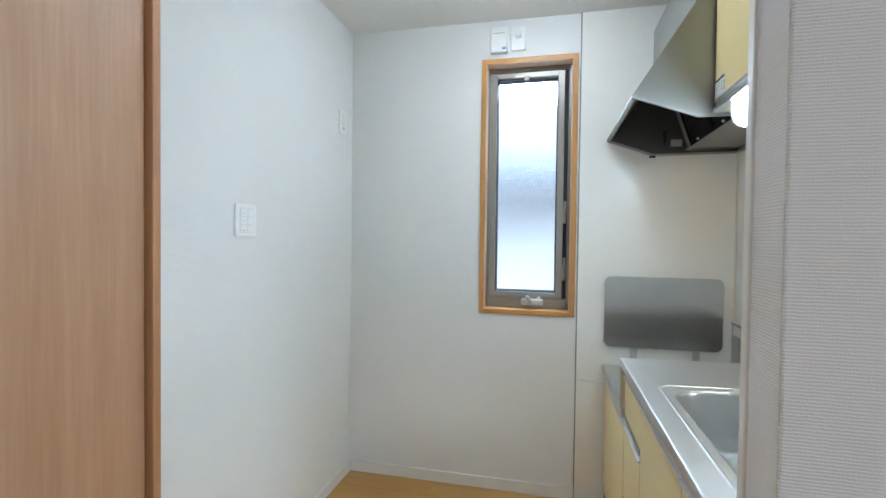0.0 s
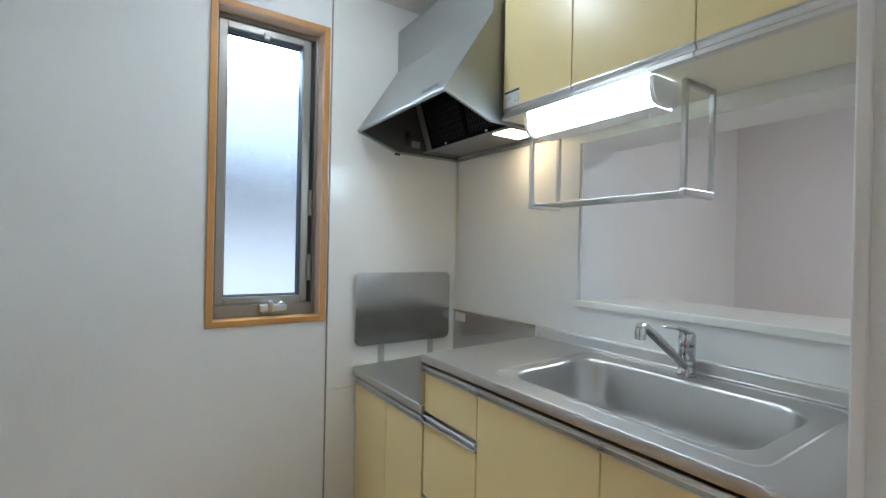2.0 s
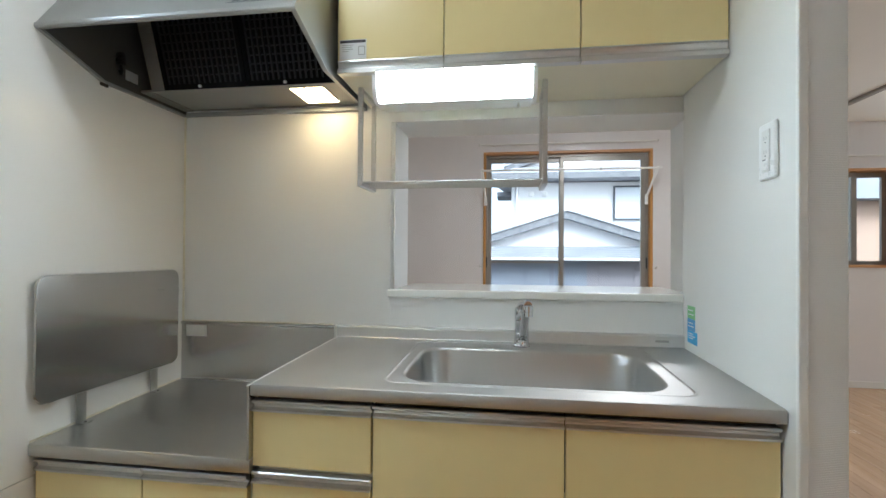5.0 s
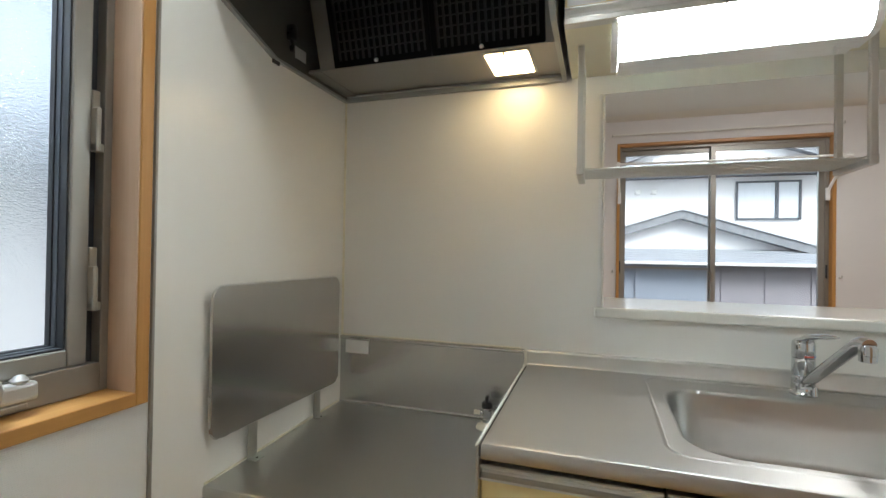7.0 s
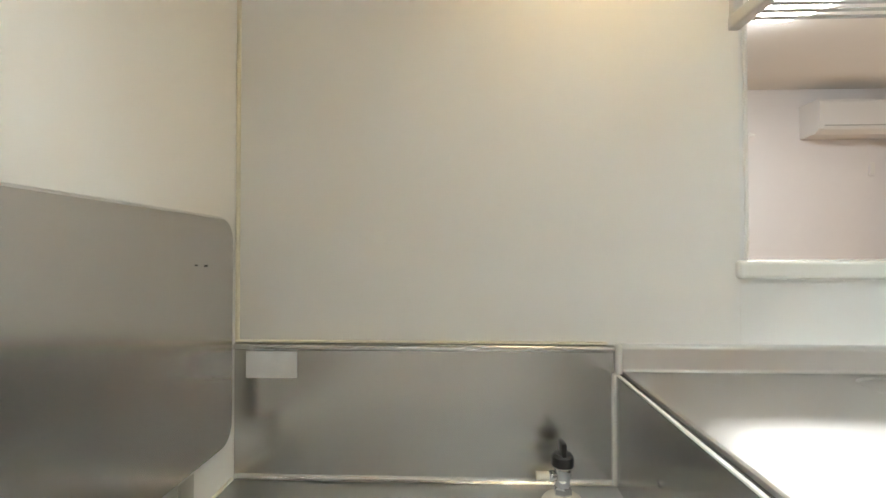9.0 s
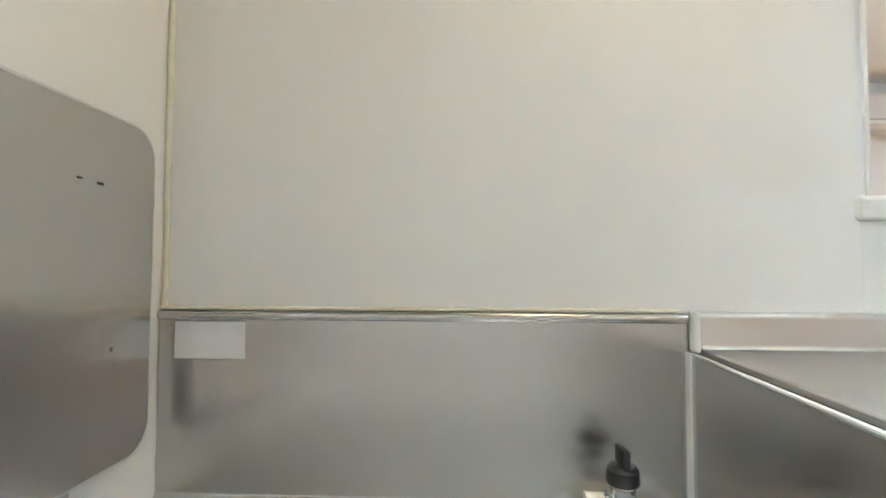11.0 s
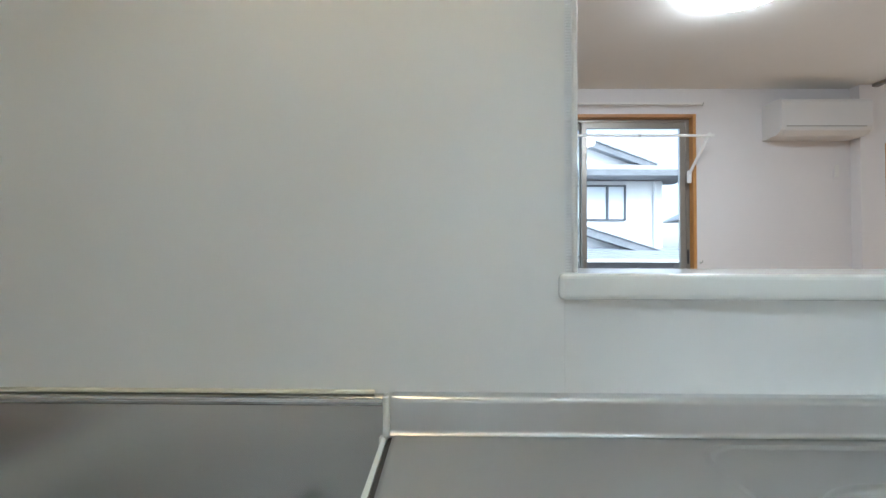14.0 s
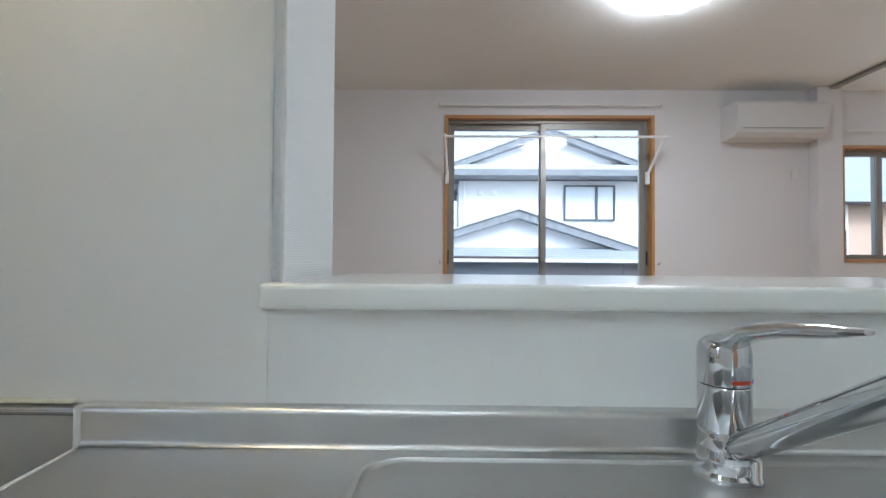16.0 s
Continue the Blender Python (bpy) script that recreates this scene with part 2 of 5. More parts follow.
CASING_Y = timber("window_casing_level_y", (0.56, 0.31, 0.14), (0.44, 0.22, 0.09), 1)
DOOR_WOOD = timber("door_veneer", (0.54, 0.335, 0.20), (0.43, 0.25, 0.135), 2, rough=0.4, ring=14)
PLANK = timber("floor_plank_wood", (0.56, 0.37, 0.22), (0.44, 0.27, 0.14), 0, rough=0.25, ring=16, island=0.07)
VINYL = timber("kitchen_floor_wood", (0.52, 0.30, 0.085), (0.43, 0.235, 0.06), 0, rough=0.4, ring=12, island=0.04)
CLEAR = glass("clear_glass")
FROSTED = glass("patterned_glass", rough=0.2, relief=0.55)
TUBE = glow("lit_diffuser", (0.93, 1.0, 0.97), 9.0)
HALOGEN = glow("lit_lamp_lens", (1.0, 0.68, 0.33), 4.0)
CEIL_LAMP = glow("lit_ceiling_shade", (1.0, 0.92, 0.85), 9.5)
KITCHEN_LAMP = glow("lit_kitchen_shade", (1.0, 0.95, 0.88), 13.0)
STUCCO = surface("white_stucco", (0.80, 0.80, 0.80), rough=0.85, vary=0.04, scale=1.5, bump=0.3, bump_scale=60)
EAVE = surface("dark_eave_board", (0.24, 0.25, 0.265), rough=0.7, vary=0.4, scale=9)
ROOF = surface("grey_roof", (0.52, 0.54, 0.57), rough=0.6, vary=0.18, scale=3)
ROOF_LOW = surface("weathered_metal_roof", (0.36, 0.38, 0.41), rough=0.5, vary=0.15, scale=2)
SLATE_WALL = surface("blue_grey_siding", (0.24, 0.27, 0.32), rough=0.6, vary=0.12, scale=4)
PLUM_WALL = surface("plum_brown_siding", (0.26, 0.245, 0.265), rough=0.6, vary=0.12, scale=4)
TAN_WALL = surface("tan_siding", (0.55, 0.40, 0.30), rough=0.8, vary=0.08, scale=3)
DARK_FRAME = surface("dark_window_frame", (0.05, 0.06, 0.075), rough=0.4, vary=0.08)
LACE = surface("pale_curtain_behind_glass", (0.62, 0.66, 0.70), rough=0.35, vary=0.08, scale=5, stretch=(1, 8, 0.3))
GROUND = surface("asphalt_ground", (0.06, 0.06, 0.06), rough=0.9, vary=0.25, scale=2)
STICKER_GREY = surface("faded_paper_sticker", (0.80, 0.80, 0.79), rough=0.6, vary=0.06, scale=30)
STICKER_GREEN = surface("green_print", (0.22, 0.52, 0.20), rough=0.4, vary=0.08, scale=60)
STICKER_BLUE = surface("blue_print", (0.08, 0.32, 0.62), rough=0.4, vary=0.12, scale=60)
STICKER_CYAN = surface("cyan_print", (0.05, 0.40, 0.72), rough=0.4, vary=0.08, scale=60)
INK = surface("dark_print", (0.04, 0.04, 0.045), rough=0.5, vary=0.05)
PAPER_LABEL = surface("white_label_paper", (0.74, 0.75, 0.74), rough=0.5, vary=0.03)
RED = surface("red_mark", (0.60, 0.06, 0.02), rough=0.35, vary=0.05)
BLUE = surface("blue_mark", (0.04, 0.16, 0.55), rough=0.35, vary=0.05)


# ---------------------------------------------------------------- mesh helpers
def bx(bm, x0, x1, y0, y1, z0, z1, bevel=0.0, seg=2):
    """Adds a box, with rounded edges if asked."""
    x0, x1, y0, y1, z0, z1 = min(x0, x1), max(x0, x1), min(y0, y1), max(y0, y1), min(z0, z1), max(z0, z1)
    r = bmesh.ops.create_cube(bm, size=1.0)
    for v in r["verts"]:
        v.co = Vector(((x0 + x1) / 2 + v.co.x * (x1 - x0), (y0 + y1) / 2 + v.co.y * (y1 - y0), (z0 + z1) / 2 + v.co.z * (z1 - z0)))
    if bevel:
        edges = list({e for v in r["verts"] for e in v.link_edges})
        bmesh.ops.bevel(bm, geom=edges, offset=min(bevel, 0.45 * min(x1 - x0, y1 - y0, z1 - z0)), segments=seg, profile=0.5, affect="EDGES")
    return bm


def box(x0, x1, y0, y1, z0, z1, bevel=0.0, seg=2):
    return bx(bmesh.new(), x0, x1, y0, y1, z0, z1, bevel, seg)


def loft(bm, loops, close=True, cap_start=False, cap_end=False):
    """Skins closed loops of equal length."""
    rings = [[bm.verts.new(p) for p in loop] for loop in loops]
    n = len(rings[0])
    for a, b in zip(rings, rings[1:]):
        for i in range(n if close else n - 1):
            j = (i + 1) % n
            bm.faces.new((a[i], a[j], b[j], b[i]))
    if cap_start:
        bm.faces.new(rings[0][::-1])
    if cap_end:
        bm.faces.new(rings[-1])
    return bm


def rounded(x0, x1, y0, y1, r, seg=6):
    """Corners of a rounded rectangle, counter-clockwise, as (a, b) pairs."""
    out = []
    for cx, cy, start in ((x1 - r, y1 - r, 0), (x0 + r, y1 - r, 90), (x0 + r, y0 + r, 180), (x1 - r, y0 + r, 270)):
        for k in range(seg + 1):
            a = radians(start + 90 * k / seg)
            out.append((cx + r * math.cos(a), cy + r * math.sin(a)))
    return out


def slab(axis, lo, hi, a0, a1, b0, b1, r, edge=0.0015, seg=6):
    """A rounded plate, thick along an axis ("x" or "y"), from lo to hi; a is the other level axis, b is z."""
    loops = []
    for at, inset in ((lo, edge), (lo + edge, 0), (hi - edge, 0), (hi, edge)):
        ring = rounded(a0 + inset, a1 - inset, b0 + inset, b1 - inset, max(r - inset, 0.0006), seg)
        loops.append([(at, p, q) if axis == "x" else (p, at, q) if axis == "y" else (p, q, at) for p, q in ring])
    bm = loft(bmesh.new(), loops, cap_start=True, cap_end=True)
    bmesh.ops.recalc_face_normals(bm, faces=bm.faces)
    return bm


def ring_points(c, ax_u, ax_v, r, n):
    return [c + ax_u * (r * math.cos(2 * math.pi * k / n)) + ax_v * (r * math.sin(2 * math.pi * k / n)) for k in range(n)]


def tube(bm, path, radii, n=14, flat=1.0):
    """A tube along points, with a radius for each; flat squeezes it upright."""
    path = [Vector(p) for p in path]
    loops = []
    for i, p in enumerate(path):
        way = (path[min(i + 1, len(path) - 1)] - path[max(i - 1, 0)]).normalized()
        u = way.cross(Vector((0, 0, 1)))
        u = Vector((1, 0, 0)) if u.length < 1e-3 else u.normalized()
        v = u.cross(way).normalized()
        r = radii[i] if isinstance(radii, (list, tuple)) else radii
        loops.append([p + u * (r * math.cos(2 * math.pi * k / n)) + v * (flat * r * math.sin(2 * math.pi * k / n)) for k in range(n)])
    loft(bm, loops, cap_start=True, cap_end=True)
    return bm


def turned(c, profile, n=28):
    """A turned body round the upright axis through c: profile of (radius, height)."""
    loops = [[(c[0] + r * math.cos(2 * math.pi * k / n), c[1] + r * math.sin(2 * math.pi * k / n), c[2] + z) for k in range(n)] for r, z in profile]
    bm = loft(bmesh.new(), loops, cap_start=True, cap_end=True)
    bmesh.ops.recalc_face_normals(bm, faces=bm.faces)
    return bm


def extruded(points, y0, y1):
    """An (x, z) outline drawn out along y."""
    bm = loft(bmesh.new(), [[(x, y0, z) for x, z in points], [(x, y1, z) for x, z in points]], cap_start=True, cap_end=True)
    bmesh.ops.recalc_face_normals(bm, faces=bm.faces)
    return bm


def whereabouts(ob):
    p = Vector((0, 0, 0))
    while ob:
        p += ob.location
        ob = ob.parent
    return p


def part(name, bm, material, parent=None, label="", smooth=False):
    """Links a bmesh as one mesh object, under its thing if there is one."""
    bmesh.ops.recalc_face_normals(bm, faces=bm.faces)
    lo = Vector([min(v.co[i] for v in bm.verts) for i in range(3)])
    hi = Vector([max(v.co[i] for v in bm.verts) for i in range(3)])
    c = (lo + hi) / 2
    for v in bm.verts:
        v.co -= c
    me = bpy.data.meshes.new(name)
    if smooth:
        for f in bm.faces:
            f.smooth = True
    bm.to_mesh(me)
    bm.free()
    if smooth:
        me.set_sharp_from_angle(angle=radians(38))
    me.materials.append(material)
    ob = new(name, me)
    ob.location = c - (whereabouts(parent) if parent else Vector((0, 0, 0)))
    if parent:
        ob.parent = parent
    if label:
        ob["label"] = label
    return ob


def thing(name, at, label, category, group=""):
    e = new(name)
    e.location = at
    e.empty_display_size = 0.05
    return tagged(e, label, category, group)


def structure(ob, label, category):
    return tagged(ob, label, category, kind="structure")


def pierced(axis, lo, hi, a0, a1, z0, z1, holes):
    """A wall with real openings: thick along an axis, holes as (a0, a1, z0, z1), not overlapping along a."""
    bm = bmesh.new()

    def add(p0, p1, q0, q1):
        if p1 - p0 > 1e-4 and q1 - q0 > 1e-4:
            if axis == "x":
                bx(bm, lo, hi, p0, p1, q0, q1)
            else:
                bx(bm, p0, p1, lo, hi, q0, q1)

    at = a0
    for h0, h1, hz0, hz1 in sorted(holes):
        add(at, h0, z0, z1)
        add(h0, h1, z0, hz0)
        add(h0, h1, hz1, z1)
        at = h1
    add(at, a1, z0, z1)
    return bm


# ---------------------------------------------------------------- setting
XB, YN, YP, XW, XF, YS, H = 0.88, 2.30, 0.488, -1.045, 3.977, -4.5, 2.43

structure(part("wall_north", pierced("y", YN, YN + 0.15, XW - 0.12, XF + 0.15, 0, H, [(-0.3205, 0.1585, 0.9245, 2.2315)]), PAPER), "white papered outer wall with a slim window", "wall")
structure(part("wall_west", pierced("x", XW - 0.12, XW, YS, YN, 0, H, [(0.165, 0.978, 0, 2.03)]), PAPER), "white papered wall with a woven rib beside a wooden door", "wall")
structure(part("wall_partition", pierced("x", XB, 1.10, 0.40, YN, 0, H, [(0.454, 1.465, 1.043, 1.672)]), PAPER), "white papered partition with a serving hatch", "wall")
structure(part("wall_stub", box(0.257, XB, 0.40, 0.478, 0, H, 0.003), PAPER), "short white papered wall end beside the kitchen", "wall")
structure(part("wall_east", pierced("x", XF, XF + 0.15, YS, YN, 0, H, [(-0.3135, 1.3185, 0.0265, 2.2275), (-2.4235, -1.7515, 1.0965, 1.9995), (-4.35, -2.75, 0.05, 2.10)]), PAPER_LIVING), "pale papered living room wall with its windows", "wall")
structure(part("wall_south", box(XW - 0.12, XF + 0.15, YS - 0.15, YS, 0, H), PAPER_LIVING), "pale papered end wall", "wall")
structure(part("ceiling", box(XW - 0.12, XF + 0.15, YS - 0.15, YN + 0.15, H, H + 0.12), CEILING), "cream papered ceiling", "ceiling")
structure(part("floor", box(XW - 0.12, XF + 0.15, YS - 0.15, YN + 0.15, -0.12, -0.012), VINYL), "honey coloured wooden floor", "floor")

bb = bmesh.new()
bx(bb, XW + 0.009, 0.17, YN - 0.009, YN, 0, 0.06, 0.002)
structure(part("baseboard", bb, TRIM_WHITE), "low white baseboard along the window wall", "baseboard")
structure(part("baseboard", box(XW, XW + 0.009, 1.005, YN, 0, 0.06, 0.002), TRIM_WHITE), "low white baseboard along the papered wall", "baseboard")
structure(part("baseboard", box(XF - 0.009, XF, YS, -0.317, 0, 0.06, 0.002), TRIM_WHITE), "low white baseboard in the living room", "baseboard")
structure(part("baseboard", box(XF - 0.009, XF, 1.324, YN, 0, 0.06, 0.002), TRIM_WHITE), "low white baseboard in the living room", "baseboard")
structure(part("baseboard", box(0.248, 0.257, 0.40, 0.476, 0, 0.06, 0.002), TRIM_WHITE), "low white baseboard on the wall end", "baseboard")

# glossy boards round the worktops
structure(part("wall_panel", box(0.1745, 0.872, YN - 0.005, YN, 0.609, H), PANEL), "glossy cream-white kitchen wall board behind the stove place", "wall panel")
structure(part("wall_panel", box(0.1745, 0.872, YN - 0.005, YN, 0, 0.6065), PANEL), "glossy cream-white kitchen wall board near the floor", "wall panel")
structure(part("wall_panel", box(XB - 0.005, XB, 1.4787, YN - 0.005, 0, H), PANEL), "glossy cream-white kitchen wall board", "wall panel")
structure(part("wall_panel", box(XB - 0.005, XB, YP + 0.001, 1.4784, 0, 1.044), PANEL), "glossy cream-white kitchen wall board under the hatch", "wall panel")
structure(part("wall_panel", box(XB - 0.005, XB, YP + 0.001, 1.4784, 1.672, H), PANEL), "glossy cream-white kitchen wall board above the hatch", "wall panel")
structure(part("wall_panel", box(0.266, XB - 0.006, 0.478, YP, 0, H), PANEL), "glossy white kitchen side board with dull reflections", "wall panel")
structure(part("trim", box(0.168, 0.1745, YN - 0.008, YN, 0, H, 0.002), SASH_LIGHT), "narrow grey joint strip between paper and board", "trim")
structure(part("trim", box(0.254, 0.266, 0.472, YP + 0.003, 0, H, 0.003), TRIM_WHITE), "white edge strip on the board's end", "trim")
structure(part("trim", box(XB - 0.003, XB + 0.003, 1.4625, 1.4690, 1.0718, 1.6718, 0.002), TRIM_WHITE), "white corner bead beside the hatch", "trim")
structure(part("trim", box(XB - 0.0046, XB - 0.0002, 1.4770, 1.4786, 1.0718, 1.6718), KEY_GAP), "thin grey joint between board and hatch edge", "trim")
structure(part("trim", box(XB - 0.011, XB - 0.005, YN - 0.012, YN - 0.005, 0.937, 1.72, 0.003), CAULK), "yellowed caulk line in the corner", "trim")

# hatch ledge
structure(part("trim", pierced("x", XB - 0.0056, XB - 0.0050, 1.4765, 1.4835, 1.002, 1.012, [(1.4772, 1.4828, 1.003, 1.011)]), STICKER_GREY), "small printed mark on the wall board", "mark")
structure(part("hatch_ledge", box(0.868, 1.215, 0.4545, 1.4645, 1.043, 1.071, 0.004, 3), LEDGE), "glossy white serving ledge in the hatch", "ledge")
structure(part("hatch_ledge_front", box(0.862, 0.8795, YP + 0.0005, 1.486, 1.0425, 1.0715, 0.006, 3), LEDGE), "rounded white front edge of the serving ledge", "ledge")

# ---------------------------------------------------------------- north window
w1 = structure(new("window_1"), "slim frosted casement window in a honey wood casing", "window")
w1.location = (-0.087, YN, 0.92)
for a0, a1, b0, b1, m in ((-0.322, -0.297, 0.923, 2.233, CASING_V), (0.135, 0.160, 0.923, 2.233, CASING_V), (-0.297, 0.135, 2.208, 2.233, CASING_X), (-0.297, 0.135, 0.923, 0.948, CASING_X)):
    part("casing", box(a0, a1, YN - 0.012, YN + 0.147, b0, b1, 0.002), m, w1, "honey brown wooden casing")
for a0, a1, b0, b1, m in ((-0.297, -0.2945, 0.9485, 2.2075, REVEAL), (0.1325, 0.135, 0.9485, 2.2075, REVEAL), (-0.2945, 0.1325, 2.2055, 2.2075, REVEAL)):
    part("reveal_lining", box(a0, a1, YN - 0.009, YN + 0.061, b0, b1), m, w1, "pale pinkish wood lining")
for a0, a1, b0, b1 in ((-0.297, -0.284, 0.948, 2.208), (0.119, 0.135, 0.948, 2.208), (-0.284, 0.119, 2.186, 2.208), (-0.284, 0.119, 0.948, 1.002)):
    part("outer_frame", box(a0, a1, YN + 0.062, YN + 0.13, b0, b1, 0.002), SASH, w1, "bronze-grey aluminium frame")
part("sash_track", box(0.0995, 0.1185, YN + 0.085, YN + 0.125, 1.0025, 2.1855), GASKET, w1, "dark gap of the sash")
for a0, a1, b0, b1 in ((-0.282, -0.249, 1.003, 2.184), (0.066, 0.099, 1.003, 2.184), (-0.249, 0.066, 2.154, 2.184), (-0.249, 0.066, 1.003, 1.034)):
    part("sash", box(a0, a1, YN + 0.068, YN + 0.126, b0, b1, 0.003), SASH_LIGHT, w1, "taupe grey aluminium sash")
for k, (d0, d1, inset) in enumerate(((0.074, 0.092, 0.003), (0.0925, 0.1045, 0.0045), (0.105, 0.1175, 0.0065))):
    part("gasket", pierced("y", YN + d0, YN + d1, -0.2487, 0.0657, 1.0343, 2.1537, [(-0.2487 + inset, 0.0657 - inset, 1.0343 + inset, 2.1537 - inset * 2)]), GASKET if k != 1 else SASH_DARK, w1, "black stepped glazing rebate")
pane = part("pane", box(-0.2487, 0.0657, YN + 0.118, YN + 0.123, 1.0343, 2.1537), FROSTED, w1, "white patterned frosted glass")
pane.visible_shadow = False
for z in (1.112, 1.405):
    part("catch_plate", slab("y", YN + 0.070, YN + 0.0845, 0.1015, 0.1160, z, z + 0.105, 0.003), CATCH, w1, "beige-grey plastic sash catch")
    part("catch_lever", slab("y", YN + 0.052, YN + 0.0695, 0.0975, 0.1065, z - 0.012, z + 0.07, 0.0035), CATCH, w1, "small hooked lever")
    part("catch_foot", box(0.0975, 0.1135, YN + 0.054, YN + 0.0695, z - 0.012, z + 0.004, 0.002), CATCH, w1)
part("top_latch", box(-0.108, -0.083, YN + 0.056, YN + 0.0675, 2.135, 2.166, 0.004), SASH, w1, "small grey latch")
part("latch_keeper", box(-0.112, -0.079, YN + 0.052, YN + 0.0615, 2.187, 2.196, 0.002), CATCH, w1)
op = part("operator_base", box(-0.108, 0.006, YN + 0.036, YN + 0.0615, 0.968, 1.000, 0.007, 3), CRANK, w1, "pale grey crank housing")
part("operator_foot", box(-0.098, -0.004, YN + 0.044, YN + 0.0615, 0.954, 0.9675, 0.004), SASH, w1)
part("pivot_knob", turned((-0.016, YN + 0.048, 1.000), [(0.011, 0), (0.012, 0.004), (0.007, 0.010), (0.003, 0.012)], 18), CRANK, w1, smooth=True)
crank = bmesh.new()
tube(crank, [(-0.062, YN + 0.034, 0.972), (-0.064, YN + 0.024, 0.984), (-0.069, YN + 0.012, 1.002), (-0.074, YN + 0.003, 1.014), (-0.078, YN - 0.002, 1.018)], [0.008, 0.0115, 0.012, 0.0105, 0.005], 14)
part("crank_handle", crank, CRANK, w1, "pale grey fold-out crank", smooth=True)

# ---------------------------------------------------------------- west door
d1 = structure(new("door_1"), "closed light brown wood-veneer door in a wooden frame", "door")
d1.location = (XW, 0.57, 0)
part("door_leaf", box(XW - 0.045, XW - 0.010, 0.203, 0.958, 0.006, 1.995, 0.002), DOOR_WOOD, d1, "plain brown wood-veneer door leaf")
for a0, a1, b0, b1 in ((0.964, 0.992, 0, 2.06), (0.137, 0.196, 0, 2.06)):
    part("door_frame", box(XW - 0.12, XW + 0.012, a0, a1, b0, b1, 0.003), timber("door_frame_upright", (0.50, 0.27, 0.13), (0.38, 0.19, 0.085), 2), d1, "darker brown upright of the door frame")
part("door_frame", box(XW - 0.12, XW + 0.012, 0.196, 0.964, 2.0, 2.06, 0.003), CASING_Y, d1, "brown head of the door frame")
# added sheet behind the leaf, near-black so the gaps round it look shaded
part("dark_gap_backing", box(XW - 0.06, XW - 0.047, 0.196, 0.964, 0, 2.0), GAP, d1)

# ---------------------------------------------------------------- living room window
w2 = structure(new("window_2"), "tall sliding window in a brown wood casing", "window")
w2.location = (XF, 0.5, 0.05)
for a0, a1, b0, b1, m in ((-0.315, -0.290, 0.025, 2.229, CASING_V), (1.295, 1.320, 0.025, 2.229, CASING_V), (-0.290, 1.295, 2.204, 2.229, CASING_Y), (-0.290, 1.295, 0.025, 0.05, CASING_Y)):
    part("casing", box(XF - 0.012, XF + 0.147, a0, a1, b0, b1, 0.002), m, w2, "brown wooden casing")
for a0, a1, b0, b1 in ((-0.290, -0.262, 0.05, 2.204), (1.282, 1.295, 0.05, 2.204), (-0.262, 1.282, 2.178, 2.204), (-0.262, 1.282, 0.05, 0.08)):
    part("outer_frame", box(XF + 0.045, XF + 0.14, a0, a1, b0, b1, 0.002), SASH, w2, "bronze-grey aluminium frame")
for y0, y1, x0 in ((-0.262, 0.555, XF + 0.055), (0.520, 1.282, XF + 0.095)):
    s = part("sash", pierced("x", x0, x0 + 0.03, y0, y1, 0.08, 2.178, [(y0 + 0.042, y1 - 0.04, 0.15, 2.135)]), SASH_LIGHT, w2, "grey aluminium sliding sash")
    g = part("pane", box(x0 + 0.012, x0 + 0.017, y0 + 0.042, y1 - 0.04, 0.15, 2.135), CLEAR, s, "clear glass")
    g.visible_shadow = False
part("sash_rail", box(XF + 0.090, XF + 0.125, 0.562, 1.24, 1.105, 1.122), SASH, w2, "dark level glazing bar")
part("crescent_lock", slab("x", XF + 0.035, XF + 0.055, 0.525, 0.55, 1.02, 1.09, 0.008), SASH, w2)
for y in (-0.272, 1.288):
    part("finger_pull", slab("x", XF + 0.036, XF + 0.046, y - 0.006, y + 0.006, 1.06, 1.17, 0.004), GASKET, w2)

w3 = structure(new("window_3"), "low sliding window in a brown wood casing", "window")
w3.location = (XF, -2.2, 1.1)
for a0, a1, b0, b1, m in ((-1.775, -1.750, 1.095, 2.001, CASING_V), (-2.425, -2.400, 1.095, 2.001, CASING_V), (-2.400, -1.775, 1.976, 2.001, CASING_Y), (-2.400, -1.775, 1.095, 1.120, CASING_Y)):
    part("casing", box(XF - 0.012, XF + 0.147, a0, a1, b0, b1, 0.002), m, w3, "brown wooden casing")
for y0, y1, x0 in ((-2.125, -1.775, XF + 0.06), (-2.40, -2.09, XF + 0.095)):
    s = part("sash", pierced("x", x0, x0 + 0.03, y0, y1, 1.12, 1.976, [(y0 + 0.045, y1 - 0.03, 1.155, 1.93)]), SASH, w3, "dark aluminium sliding sash")
    g = part("pane", box(x0 + 0.012, x0 + 0.017, y0 + 0.045, y1 - 0.03, 1.155, 1.93), CLEAR, s, "clear glass")
    g.visible_shadow = False
# window out of view, added to give the fill lamp an opening
w4 = structure(new("unseen_window_4"), "added unseen tall window round the fill lamp, with a grey sash", "window")
w4.location = (XF, -3.55, 0.05)
part("sash", pierced("x", XF + 0.06, XF + 0.10, -4.35, -2.75, 0.05, 2.10, [(-4.29, -3.58, 0.12, 2.04), (-3.52, -2.81, 0.12, 2.04)]), SASH_LIGHT, w4)
for y in (-4.29, -3.52):
    g = part("pane", box(XF + 0.078, XF + 0.083, y, y + 0.71, 0.12, 2.04), CLEAR, w4, "clear glass")
    g.visible_shadow = False


